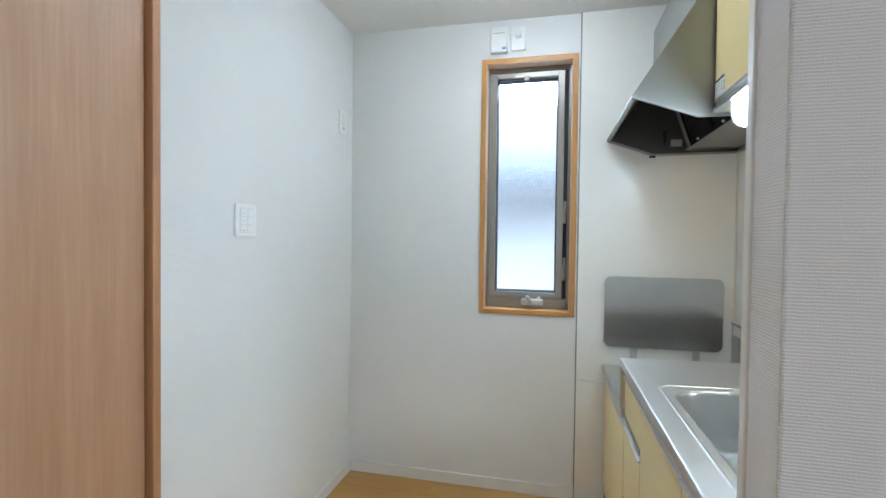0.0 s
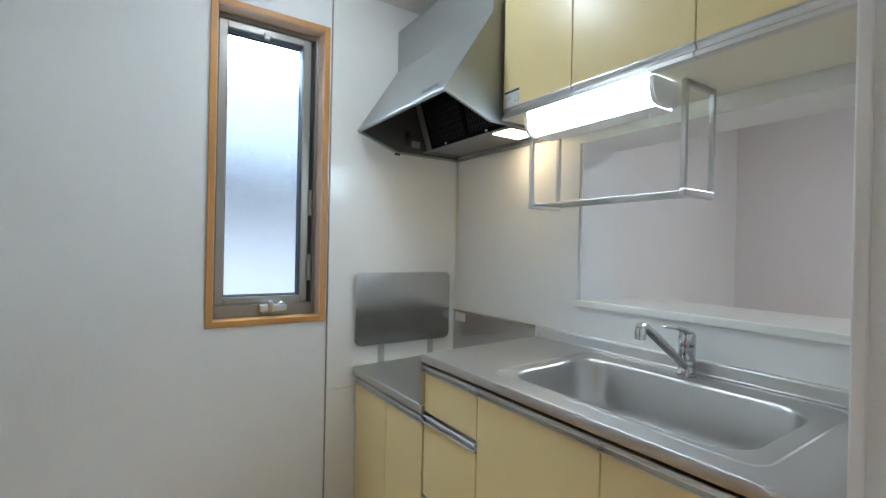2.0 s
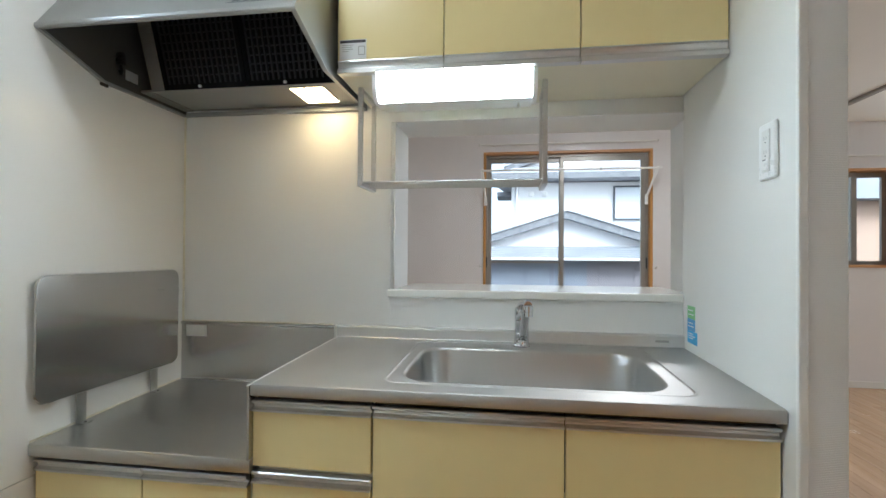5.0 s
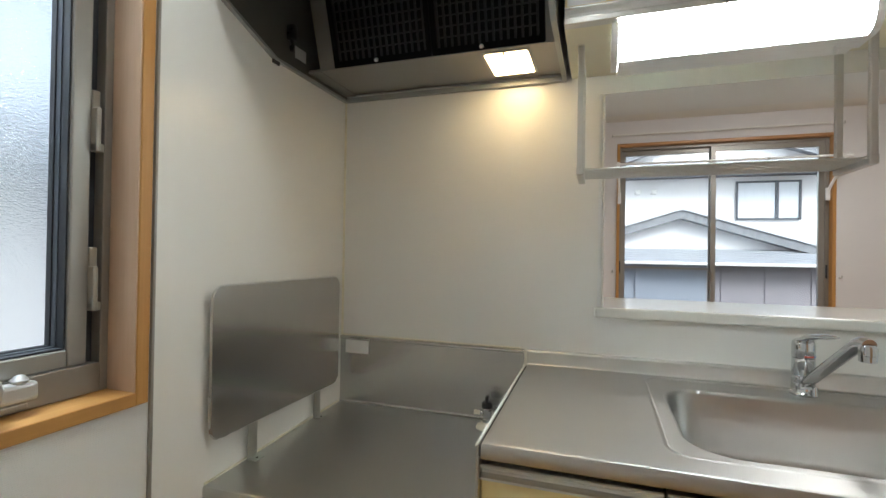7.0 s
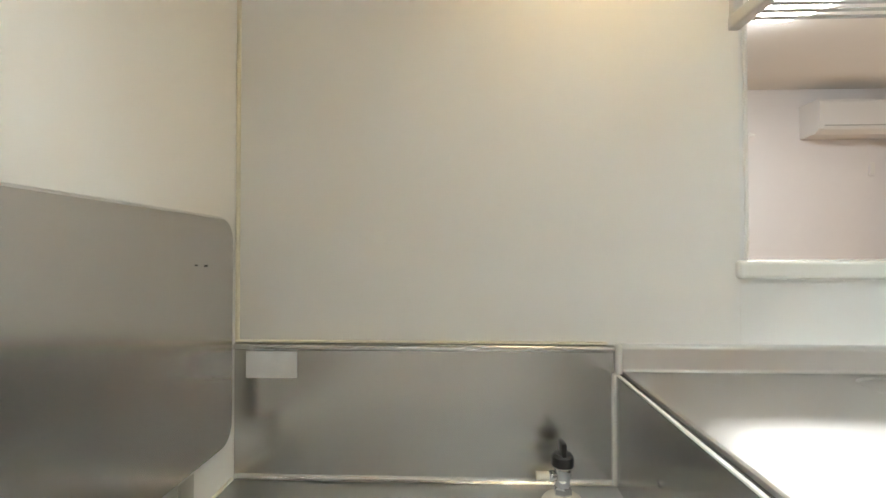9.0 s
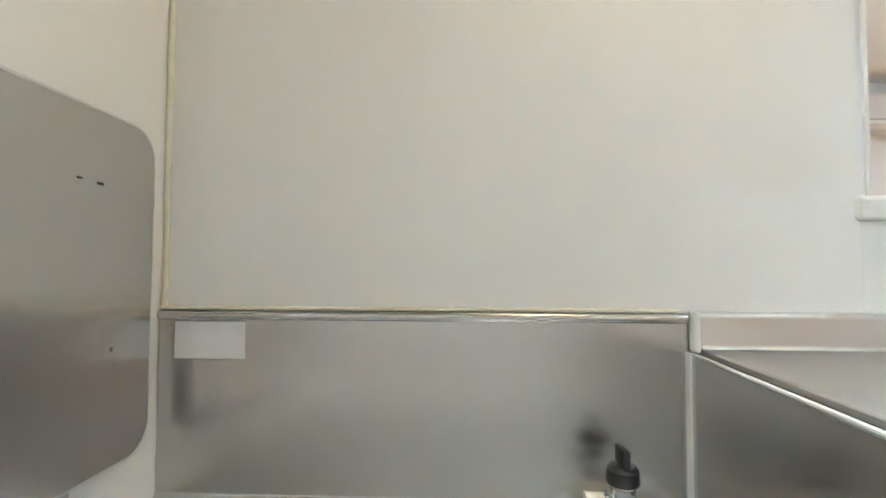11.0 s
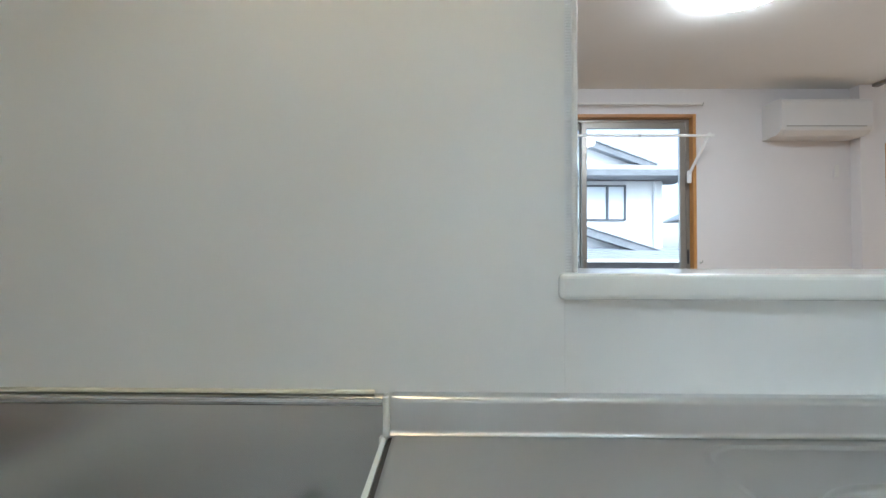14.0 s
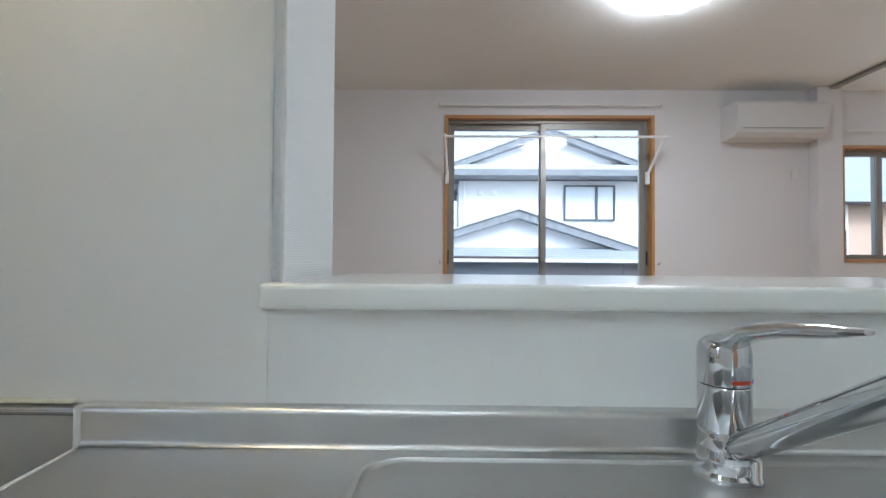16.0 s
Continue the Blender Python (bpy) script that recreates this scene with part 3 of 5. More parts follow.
# ---------------------------------------------------------------- base cabinets
def handle_rail(y0, y1, x, ztop, parent, drop=0.028):
    """A scooped aluminium rail along the top of a door."""
    z = ztop
    pts = [(x + 0.014, z), (x - 0.004, z), (x - 0.006, z - 0.002), (x - 0.006, z - 0.006), (x - 0.001, z - 0.008), (x + 0.006, z - 0.013), (x + 0.006, z - 0.019), (x, z - drop + 0.006), (x - 0.006, z - drop + 0.004), (x - 0.006, z - drop), (x + 0.014, z - drop)]
    return part("handle", extruded(pts, y0, y1), ALUMINIUM, parent, "scooped aluminium handle rail")


def front(y0, y1, x, z0, ztop, parent, name="door", drop=0.028):
    """A flat door or drawer front with its handle rail above."""
    d = part(name, box(x, x + 0.018, y0 + 0.0015, y1 - 0.0015, z0, ztop - drop, 0.0018), YELLOW, parent, "plain cream-yellow front")
    handle_rail(y0 + 0.0015, y1 - 0.0015, x, ztop, d, drop)
    return d


def base_unit(y0, y1, ztop, label):
    c = thing("base_cabinet", (0.6, (y0 + y1) / 2, 0), label, "cabinet", "base cabinets in a row")
    part("body", box(0.330, 0.868, y0 + 0.001, y1 - 0.001, 0.0, ztop, 0.001), CARCASS, c)
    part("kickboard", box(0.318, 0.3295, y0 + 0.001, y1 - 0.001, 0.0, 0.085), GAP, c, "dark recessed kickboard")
    # dark strip paints the shade in the gap behind the handle rail
    part("gap_shade_strip", box(0.322, 0.3298, y0 + 0.001, y1 - 0.001, ztop - 0.032, ztop), GAP, c)
    return c


XD = 0.311
gas_unit = base_unit(1.684, 2.286, 0.664, "low cream-yellow cabinet under the stove place")
front(1.684, 1.972, XD, 0.09, 0.654, gas_unit)
front(1.972, 2.286, XD, 0.09, 0.654, gas_unit)
drawer_unit = base_unit(1.373, 1.6665, 0.855, "cream-yellow drawer cabinet with aluminium rails")
front(1.373, 1.674, XD, 0.680, 0.842, drawer_unit, "drawer_front")
front(1.373, 1.674, XD, 0.385, 0.668, drawer_unit, "drawer_front")
front(1.373, 1.674, XD, 0.09, 0.373, drawer_unit, "drawer_front")
sink_unit = base_unit(0.491, 1.371, 0.700, "cream-yellow two-door sink cabinet")
# rail coloured near-black as the shade behind the sink doors' handles
part("shaded_top_rail", box(0.330, 0.360, 0.492, 1.370, 0.7005, 0.855), GAP, sink_unit)
front(0.930, 1.371, XD, 0.09, 0.842, sink_unit)
front(0.4915, 0.930, XD, 0.09, 0.842, sink_unit)

# ---------------------------------------------------------------- sink worktop
top = thing("sink_worktop", (0.58, 1.09, 0.856), "brushed stainless steel worktop with a large sink", "worktop")


def ring(x0, x1, y0, y1, r, z):
    return [(a, b, z) for a, b in rounded(x0, x1, y0, y1, r, 8)]


def rising(bm, rise=0.013):
    """A deck climbs a little from its front edge to the wall."""
    for v in bm.verts:
        v.co.z += rise * max(0.0, min(1.0, (v.co.x - 0.30) / 0.55))
    return bm


X0, X1, Y0, Y1 = 0.291, 0.872, 0.4900, 1.669
bm = loft(bmesh.new(), [
    ring(X0 + 0.012, X1, Y0, Y1, 0.001, 0.858), ring(X0 + 0.002, X1, Y0, Y1, 0.001, 0.856), ring(X0, X1, Y0, Y1, 0.001, 0.860),
    ring(X0, X1, Y0, Y1, 0.0012, 0.879), ring(X0 + 0.0018, X1, Y0, Y1 - 0.001, 0.002, 0.8835), ring(X0 + 0.006, X1, Y0, Y1 - 0.004, 0.004, 0.885), ring(X0 + 0.008, X1 - 0.001, Y0 + 0.001, Y1 - 0.006, 0.004, 0.885), ring(0.3465, 0.840, 0.6245, 1.3655, 0.045, 0.885),
    ring(0.348, 0.8385, 0.626, 1.364, 0.045, 0.885), ring(0.3500, 0.8365, 0.628, 1.362, 0.044, 0.8861), ring(0.3530, 0.8335, 0.631, 1.359, 0.042, 0.8861), ring(0.3560, 0.8305, 0.634, 1.356, 0.040, 0.8831), ring(0.3575, 0.8290, 0.6355, 1.3545, 0.040, 0.8829), ring(0.3745, 0.7650, 0.6685, 1.3315, 0.089, 0.8827)])
part("deck", rising(bm), STEEL_TOP, top, "flat brushed steel deck with a raised rim", smooth=True)
bm = loft(bmesh.new(), [
    ring(0.3745, 0.7650, 0.6685, 1.3315, 0.089, 0.8827),
    ring(0.376, 0.7635, 0.670, 1.330, 0.088, 0.8825), ring(0.380, 0.7595, 0.674, 1.326, 0.086, 0.8795), ring(0.384, 0.7555, 0.678, 1.322, 0.084, 0.873),
    ring(0.392, 0.7475, 0.686, 1.314, 0.080, 0.760), ring(0.398, 0.7415, 0.692, 1.308, 0.078, 0.735), ring(0.412, 0.7275, 0.706, 1.294, 0.070, 0.716), ring(0.440, 0.7005, 0.734, 1.266, 0.055, 0.708),
    ring(0.56, 0.62, 0.98, 1.02, 0.0195, 0.705)], cap_end=True)
part("sink_bowl", rising(bm), STEEL_BOWL, top, "deep rounded steel sink bowl", smooth=True)
cove = [(0.8505 + 0.005 * math.sin(radians(a)), 0.9035 - 0.005 * math.cos(radians(a))) for a in range(0, 91, 15)]
crown = [(0.8625 - 0.007 * math.cos(radians(a)), 0.9315 + 0.007 * math.sin(radians(a))) for a in range(0, 91, 15)]
bs = [(0.8745, 0.8982)] + cove + crown + [(0.8745, 0.9385)]
part("back_upstand", extruded(bs, Y0, 1.6705), STEEL, top, "rounded steel upstand", smooth=True)
part("side_plate", rising(box(0.295, 0.862, 1.6735, 1.6795, 0.6985, 0.8775, 0.001)), STEEL_PLATE, top, "steel side plate above the stove place")
part("seam", rising(box(0.296, 0.862, 1.6692, 1.6733, 0.860, 0.8790)), GAP, top, "dark seam")
part("caulk_line", rising(box(0.293, 0.862, 1.6748, 1.6802, 0.8777, 0.8805, 0.001)), CAULK_WHITE, top, "white caulk line")
part("drain", turned((0.59, 1.0, 0.7055), [(0.062, 0), (0.062, 0.004), (0.055, 0.006), (0.05, 0.003), (0.012, 0.003), (0.01, 0.008), (0.004, 0.008)]), CHROME, top, "round chrome drain cover", smooth=True)
part("brand_plate", box(0.8541, 0.8556, 0.538, 0.580, 0.914, 0.921), JOINT, top, "small dark maker's plate")

# ---------------------------------------------------------------- stove worktop
low = thing("stove_worktop", (0.58, 1.99, 0.66), "low stainless steel worktop for a gas stove", "worktop")
bm = loft(bmesh.new(), [
    ring(0.308, 0.870, 1.6735, 2.2935, 0.001, 0.667), ring(0.300, 0.870, 1.6735, 2.2935, 0.001, 0.665), ring(0.298, 0.870, 1.6735, 2.2935, 0.001, 0.668), ring(0.298, 0.870, 1.6735, 2.2935, 0.001, 0.692),
    ring(0.300, 0.870, 1.6735, 2.2935, 0.001, 0.6965), ring(0.304, 0.870, 1.6735, 2.2935, 0.001, 0.698), ring(0.306, 0.869, 1.6745, 2.2925, 0.001, 0.698)], cap_start=True, cap_end=True)
part("top", rising(bm, 0.0195), STEEL_STOVE, low, smooth=True)
back_pts = [(0.874, 0.7180)] + [(0.8585 + 0.008 * math.sin(radians(a)), 0.7262 - 0.008 * math.cos(radians(a))) for a in range(0, 91, 15)] + [(0.8665, 0.924)]
back_pts += [(0.8665 - 0.0055 * math.sin(radians(a)), 0.9305 - 0.0055 * math.cos(radians(a))) for a in range(0, 181, 30)] + [(0.874, 0.9365)]
part("back_plate", extruded(back_pts, 1.680, 2.2935), STEEL_PLATE, low, "steel splash plate with a rolled edge", smooth=True)
part("caulk_line", box(0.8665, 0.8745, 1.69, 2.2935, 0.9375, 0.941, 0.001), CAULK, low, "yellowed caulk line")
part("caulk_line", box(0.859, 0.869, 1.6765, 1.6835, 0.7170, 0.8933, 0.002), CAULK_WHITE, low, "white caulk line")
part("caulk_line", box(0.853, 0.869, 1.6708, 1.6785, 0.8935, 0.9395, 0.003), CAULK_WHITE, low, "white caulk line")
part("caulk_line", rising(box(0.302, 0.858, 2.2895, 2.2945, 0.6982, 0.703, 0.001), 0.0195), CAULK, low)
part("sticker", box(0.8655, 0.8668, 2.190, 2.274, 0.880, 0.923), STICKER_GREY, low, "blank faded grey sticker")
b = bmesh.new()
tube(b, [(0.70, 1.679, 0.80), (0.70, 1.6815, 0.80)], 0.0045, 12)
part("screw", b, CHROME, top)

# ---------------------------------------------------------------- heat shield
sh = thing("heat_shield", (0.58, 2.27, 0.70), "rounded stainless steel heat shield on two brackets", "heat shield")
part("plate", slab("y", 2.276, 2.2795, 0.300, 0.825, 0.793, 1.134, 0.032, 0.0012, 8), STEEL_SHIELD, sh)
rimb = bmesh.new()
edge = rounded(0.300, 0.825, 0.793, 1.134, 0.032, 8)
path = [(p, 2.2790, q) for p, q in edge]
loops = []
for i, p in enumerate(path):
    a, b = Vector(path[i - 1]), Vector(path[(i + 1) % len(path)])
    way = (b - a).normalized()
    u = way.cross(Vector((0, 1, 0))).normalized()
    loops.append([Vector(p) + u * (0.0028 * math.cos(k * math.pi / 3)) + Vector((0, 0.0028 * math.sin(k * math.pi / 3), 0)) for k in range(6)])
loft(rimb, loops + [loops[0]])
part("rolled_rim", rimb, STEEL, sh, smooth=True)
for x in (0.438, 0.715):
    foot = 0.6985 + 0.0355 * (x - 0.30)
    b = bmesh.new()
    bx(b, x - 0.016, x + 0.016, 2.2805, 2.2835, foot + 0.003, 0.90, 0.0008)
    bx(b, x - 0.016, x + 0.016, 2.259, 2.2835, foot, foot + 0.003, 0.0008)
    part("bracket", b, ZINC, sh, "galvanised steel bracket")
    part("bracket_hole", turned((x, 2.267, foot + 0.0031), [(0.003, 0), (0.003, 0.0012)], 12), GAP, sh)
part("scratch", box(0.722, 0.727, 2.2754, 2.2759, 1.0655, 1.0675), INK, sh)
part("scratch", box(0.768, 0.770, 2.2754, 2.2759, 0.905, 0.909), INK, sh)
part("scratch", box(0.745, 0.752, 2.2754, 2.2759, 1.064, 1.0665), INK, sh, "small dark scratch")

# ---------------------------------------------------------------- gas tap
gx, gy, gz = 0.806, 1.775, 0.7155
tap = thing("gas_tap", (gx, gy, gz), "chrome gas tap with a black knob on a cream base", "gas tap")
part("base", turned((gx, gy, gz), [(0.031, 0), (0.032, 0.003), (0.028, 0.010), (0.018, 0.016), (0.010, 0.018)]), IVORY, tap, "cream plastic rose", smooth=True)
part("hex_nut", turned((gx, gy, gz + 0.015), [(0.0125, 0), (0.0135, 0.001), (0.0135, 0.011), (0.0115, 0.013)], 6), CHROME, tap, "hexagonal chrome nut")
part("valve_body", turned((gx, gy, gz + 0.028), [(0.0105, 0), (0.0105, 0.010), (0.012, 0.012), (0.012, 0.026), (0.010, 0.028)], 24), CHROME, tap, "chrome valve body", smooth=True)
part("washer_ring", turned((gx, gy, gz + 0.0555), [(0.0125, 0), (0.0130, 0.001), (0.0125, 0.002)], 24), IVORY, tap)
t = bmesh.new()
tube(t, [(gx, gy + 0.010, gz + 0.042), (gx, gy + 0.016, gz + 0.042), (gx, gy + 0.0165, gz + 0.042), (gx, gy + 0.020, gz + 0.042)], [0.007, 0.0085, 0.0085, 0.007], 14)
part("nozzle_collar", t, CHROME, tap, smooth=True)
t = bmesh.new()
tube(t, [(gx, gy + 0.0195, gz + 0.042), (gx, gy + 0.030, gz + 0.042), (gx, gy + 0.038, gz + 0.042)], [0.0062, 0.0062, 0.0070], 12)
part("hose_nozzle", t, IVORY, tap, "cream hose nozzle", smooth=True)
k = turned((gx, gy, gz + 0.058), [(0.0155, 0), (0.0165, 0.002), (0.0160, 0.014), (0.0125, 0.018), (0.006, 0.019)], 20)
bx(k, gx - 0.014, gx + 0.014, gy - 0.004, gy + 0.004, gz + 0.072, gz + 0.094, 0.003)
part("knob", k, BLACK_PLASTIC, tap, "black tap knob", smooth=True)

# ---------------------------------------------------------------- kitchen tap
fx, fy, fz = 0.813, 1.013, 0.8900
fa = thing("kitchen_tap", (fx, fy, 0.8925), "chrome single-lever kitchen tap with a slanted spout", "tap")
part("flange", turned((fx, fy, 0.8925), [(0.0262, 0), (0.0274, 0.002), (0.0274, 0.007), (0.0246, 0.010), (0.0238, 0.030), (0.0232, 0.031)]), CHROME, fa, smooth=True)
part("body", turned((fx, fy, fz + 0.0285), [(0.0228, 0), (0.0234, 0.001), (0.0234, 0.020), (0.0228, 0.021), (0.0234, 0.022), (0.0231, 0.062), (0.0222, 0.063)]), CHROME, fa, smooth=True)
cap = turned((fx, fy, fz + 0.0925), [(0.0230, 0), (0.0234, 0.001), (0.0234, 0.030), (0.0218, 0.038), (0.016, 0.043), (0.007, 0.046)])
part("lever_cap", cap, CHROME, fa, smooth=True)
lev = bmesh.new()
tube(lev, [(fx + 0.018, fy + 0.001, fz + 0.120), (fx, fy, fz + 0.130), (fx - 0.040, fy - 0.002, fz + 0.147), (fx - 0.080, fy - 0.004, fz + 0.155), (fx - 0.120, fy - 0.006, fz + 0.160), (fx - 0.146, fy - 0.008, fz + 0.163)], [0.012, 0.0195, 0.0155, 0.0135, 0.011, 0.004], 16, 0.5)
part("lever", lev, CHROME, fa, "flat tapering chrome lever", smooth=True)
spo = bmesh.new()
d0, d1 = Vector((fx - 0.008, fy - 0.001, fz + 0.031)), Vector((0.592, 1.003, 1.054))
pts = [d0.lerp(d1, k / 5) for k in range(6)]
pts += [Vector((0.581, 1.002, 1.0585)), Vector((0.569, 1.002, 1.0595)), Vector((0.556, 1.002, 1.058))]
tube(spo, pts, [0.0125] * 6 + [0.012, 0.0118, 0.0115], 16)
part("spout", spo, CHROME, fa, "long straight chrome spout", smooth=True)
part("nozzle", turned((0.562, 1.002, 1.026), [(0.011, 0), (0.0135, 0.001), (0.0135, 0.012), (0.0145, 0.013), (0.0145, 0.026), (0.011, 0.033)]), CHROME, fa, smooth=True)
part("spout_socket", turned((fx - 0.024, fy - 0.014, fz + 0.006), [(0.005, 0), (0.007, 0.002), (0.007, 0.006), (0.0055, 0.008), (0.0055, 0.022), (0.004, 0.024)], 14), CHROME, fa, smooth=True)


def band(a0, a1, z0, z1, r=0.0236):
    loops = [[(fx + r * math.cos(radians(a0 + (a1 - a0) * k / 8)), fy + r * math.sin(radians(a0 + (a1 - a0) * k / 8)), z) for k in range(9)] for z in (z0, z1)]
    return loft(bmesh.new(), loops, close=False)


part("hot_mark", band(165, 215, fz + 0.0955, fz + 0.0990), RED, fa, "red hot-water mark")
part("cold_mark", band(222, 262, fz + 0.0955, fz + 0.0990), BLUE, fa, "blue cold-water mark")
part("serial_label", band(150, 205, fz + 0.0225, fz + 0.0275, 0.0242), STICKER_GREY, fa, "pale serial label")
part("maker_label", band(150, 205, fz + 0.0278, fz + 0.0300, 0.0239), INK, fa, "dark printed strip")
part("faded_label", band(135, 172, fz + 0.0075, fz + 0.0200, 0.0247), STICKER_GREY, fa, "worn pale label on the foot")
part("hot_edge", band(150, 175, fz + 0.0365, fz + 0.0385, 0.0236), INK, fa, "thin dark print line")


# ---------------------------------------------------------------- upper cabinets
def wall_unit(y0, y1, splits, label):
    c = thing("wall_cabinet", (0.7, (y0 + y1) / 2, 1.722), label, "cabinet", "wall cabinets in a row")
    part("body", box(0.566, 0.8745, y0 + 0.0005, y1 - 0.0005, 1.724, 2.31, 0.001), CARCASS, c, "cream cabinet body")
    for a, b in zip(splits, splits[1:]):
        d = part("door", box(0.546, 0.565, a + 0.0015, b - 0.0015, 1.762, 2.31, 0.0018), YELLOW, c, "plain cream-yellow door")
        pts = [(0.565, 1.762), (0.544, 1.762), (0.543, 1.759), (0.548, 1.756), (0.551, 1.748), (0.551, 1.742), (0.546, 1.737), (0.5415, 1.735), (0.5405, 1.724), (0.542, 1.7225), (0.565, 1.7225)]
        part("handle", extruded(pts, a + 0.0015, b - 0.0015), ALUMINIUM, d, "aluminium handle rail along the lower edge")
    return c


narrow = wall_unit(1.241, 1.556, (1.241, 1.556), "narrow cream-yellow wall cabinet beside the hood")
wide = wall_unit(0.491, 1.241, (0.491, 0.865, 1.241), "wide two-door cream-yellow wall cabinet")
lab = thing("instruction_label", (0.545, 1.506, 1.757), "white instruction label with dark heading on the cabinet door", "label")
part("sheet", box(0.5450, 0.5457, 1.468, 1.549, 1.764, 1.822), PAPER_LABEL, lab)
part("heading", box(0.5444, 0.5450, 1.470, 1.547, 1.812, 1.820), INK, lab, "dark printed heading")
for z, a in ((1.805, 1.505), (1.799, 1.512), (1.793, 1.508), (1.787, 1.52)):
    part("print_line", box(0.5445, 0.5450, a, 1.541, z, z + 0.0015), JOINT, lab)
part("drawing", pierced("x", 0.5445, 0.5450, 1.472, 1.492, 1.776, 1.802, [(1.474, 1.490, 1.778, 1.800)]), JOINT, lab)

# ---------------------------------------------------------------- under-cabinet lamp
ul = thing("cabinet_lamp", (0.61, 1.216, 1.722), "lit white fluorescent lamp under the wall cabinet", "lamp")
outline = [(0.668, 1.7215), (0.560, 1.7215), (0.560, 1.700), (0.563, 1.680), (0.570, 1.664), (0.580, 1.654), (0.594, 1.6500), (0.655, 1.6500), (0.668, 1.655)]
part("diffuser", extruded(outline, 0.992, 1.441), TUBE, ul, "glowing white diffuser", smooth=True)
grow = [(0.614 + (x - 0.614) * 1.03, 1.686 + (z - 1.686) * 1.02 - 0.0006) for x, z in outline]
grow = [(x, min(z, 1.7215)) for x, z in grow]
part("end_cap", extruded(grow, 0.978, 0.9915), PLASTIC, ul, "white end cap")
part("end_cap", extruded(grow, 1.4415, 1.455), PLASTIC, ul, "white end cap")
b = bmesh.new()
bx(b, 0.592, 0.676, 0.992, 1.441, 1.6460, 1.6494, 0.001)
bx(b, 0.6686, 0.676, 0.992, 1.441, 1.6497, 1.7215, 0.001)
part("base_strip", b, PLASTIC, ul, "white lamp base")
cd = bmesh.new()
tube(cd, [(0.625, 1.030, 1.6465), (0.625, 1.030, 1.640)], 0.0015, 8)
tube(cd, [(0.625, 1.030, 1.640), (0.625, 1.030, 1.636), (0.625, 1.030, 1.628)], [0.003, 0.0042, 0.003], 10)
part("pull_switch", cd, PLASTIC, ul, "small white pull switch", smooth=True)

# ---------------------------------------------------------------- dish rack
rk = thing("dish_rack", (0.733, 1.235, 1.42), "hanging stainless steel dish rack under the cabinet", "rack")
RX0, RX1, RY0, RY1, RZ = 0.663, 0.806, 0.951, 1.522, 1.424
for y in (RY0, RY1):
    for x in (RX0, RX1):
        part("hanger", box(x - 0.0065, x + 0.0065, y - 0.0075, y + 0.0075, RZ - 0.006, 1.7235, 0.0025), RACK, rk, "flat steel hanger")
    part("end_bar", box(RX0 - 0.008, RX1 + 0.008, y - 0.0085, y + 0.0085, RZ - 0.014, RZ + 0.007, 0.003), RACK, rk, "rounded steel end bar")
    part("top_bar", box(RX0 + 0.007, RX1 - 0.007, y - 0.006, y + 0.006, 1.708, 1.7232, 0.002), RACK, rk)
for k in range(8):
    x = RX0 + 0.002 + (RX1 - RX0 - 0.004) * k / 7
    b = bmesh.new()
    tube(b, [(x, RY0 + 0.004, RZ), (x, (RY0 + RY1) / 2, RZ), (x, RY1 - 0.004, RZ)], 0.0027, 10)
    part("rod", b, RACK, rk, smooth=True)

# ---------------------------------------------------------------- range hood
hd = thing("range_hood", (0.59, 1.93, 1.72), "silver slanted range hood with black filters and a lit lamp", "range hood")
HY0, HY1 = 1.5695, 2.2945
side = [(0.874, 1.722), (0.505, 1.720), (0.303, 1.792), (0.301, 1.799), (0.503, 2.113), (0.503, 2.310), (0.874, 2.310)]
for a0, a1 in ((HY0, HY0 + 0.004), (HY1 - 0.004, HY1)):
    part("side_panel", extruded(side, a0, a1), HOOD, hd, "silver painted side panel")
slant = [(0.301, 1.7995), (0.5035, 2.1135), (0.5065, 2.1115), (0.306, 1.7985)]
part("front_panel", extruded(slant, HY0 - 0.0006, HY1 + 0.0003), HOOD, hd, "slanted silver front panel")
lip = [(0.2995, 1.8015), (0.2985, 1.793), (0.302, 1.7885), (0.312, 1.7885), (0.318, 1.798), (0.3075, 1.8015)]
part("front_lip", extruded(lip, HY0 - 0.0012, HY1 + 0.0006), HOOD_EDGE, hd, "grey front lip")
for a0, a1 in ((HY0 - 0.0014, HY0 + 0.011), (HY1 - 0.011, HY1 + 0.0008)):
    part("side_rim", extruded([(0.503, 1.7165), (0.300, 1.7895), (0.301, 1.797), (0.508, 1.7245)], a0, a1), HOOD_EDGE, hd, "grey lower rim")
    part("side_rim", extruded([(0.8745, 1.7165), (0.503, 1.7165), (0.503, 1.7245), (0.8745, 1.7245)], a0, a1), HOOD_EDGE, hd, "grey lower rim")
part("duct_cover", box(0.5035, 0.5065, HY0 + 0.0045, HY1 - 0.0045, 2.112, 2.310), HOOD, hd, "upright silver duct cover")
part("top_plate", box(0.507, 0.8735, HY0 + 0.0045, HY1 - 0.0045, 2.306, 2.3098), HOOD, hd)
part("rear_rim", box(0.862, 0.8745, HY0 + 0.011, HY1 - 0.011, 1.7165, 1.732, 0.002), HOOD_EDGE, hd)
IY1 = 2.248
part("lamp_pan", box(0.650, 0.8615, HY0 + 0.012, IY1, 1.738, 1.744), HOOD_PAN, hd, "flat grey pan behind the filters")
part("side_pan", box(0.650, 0.8615, IY1 + 0.0005, HY1 - 0.0068, 1.736, 1.744), HOOD_PAN, hd)
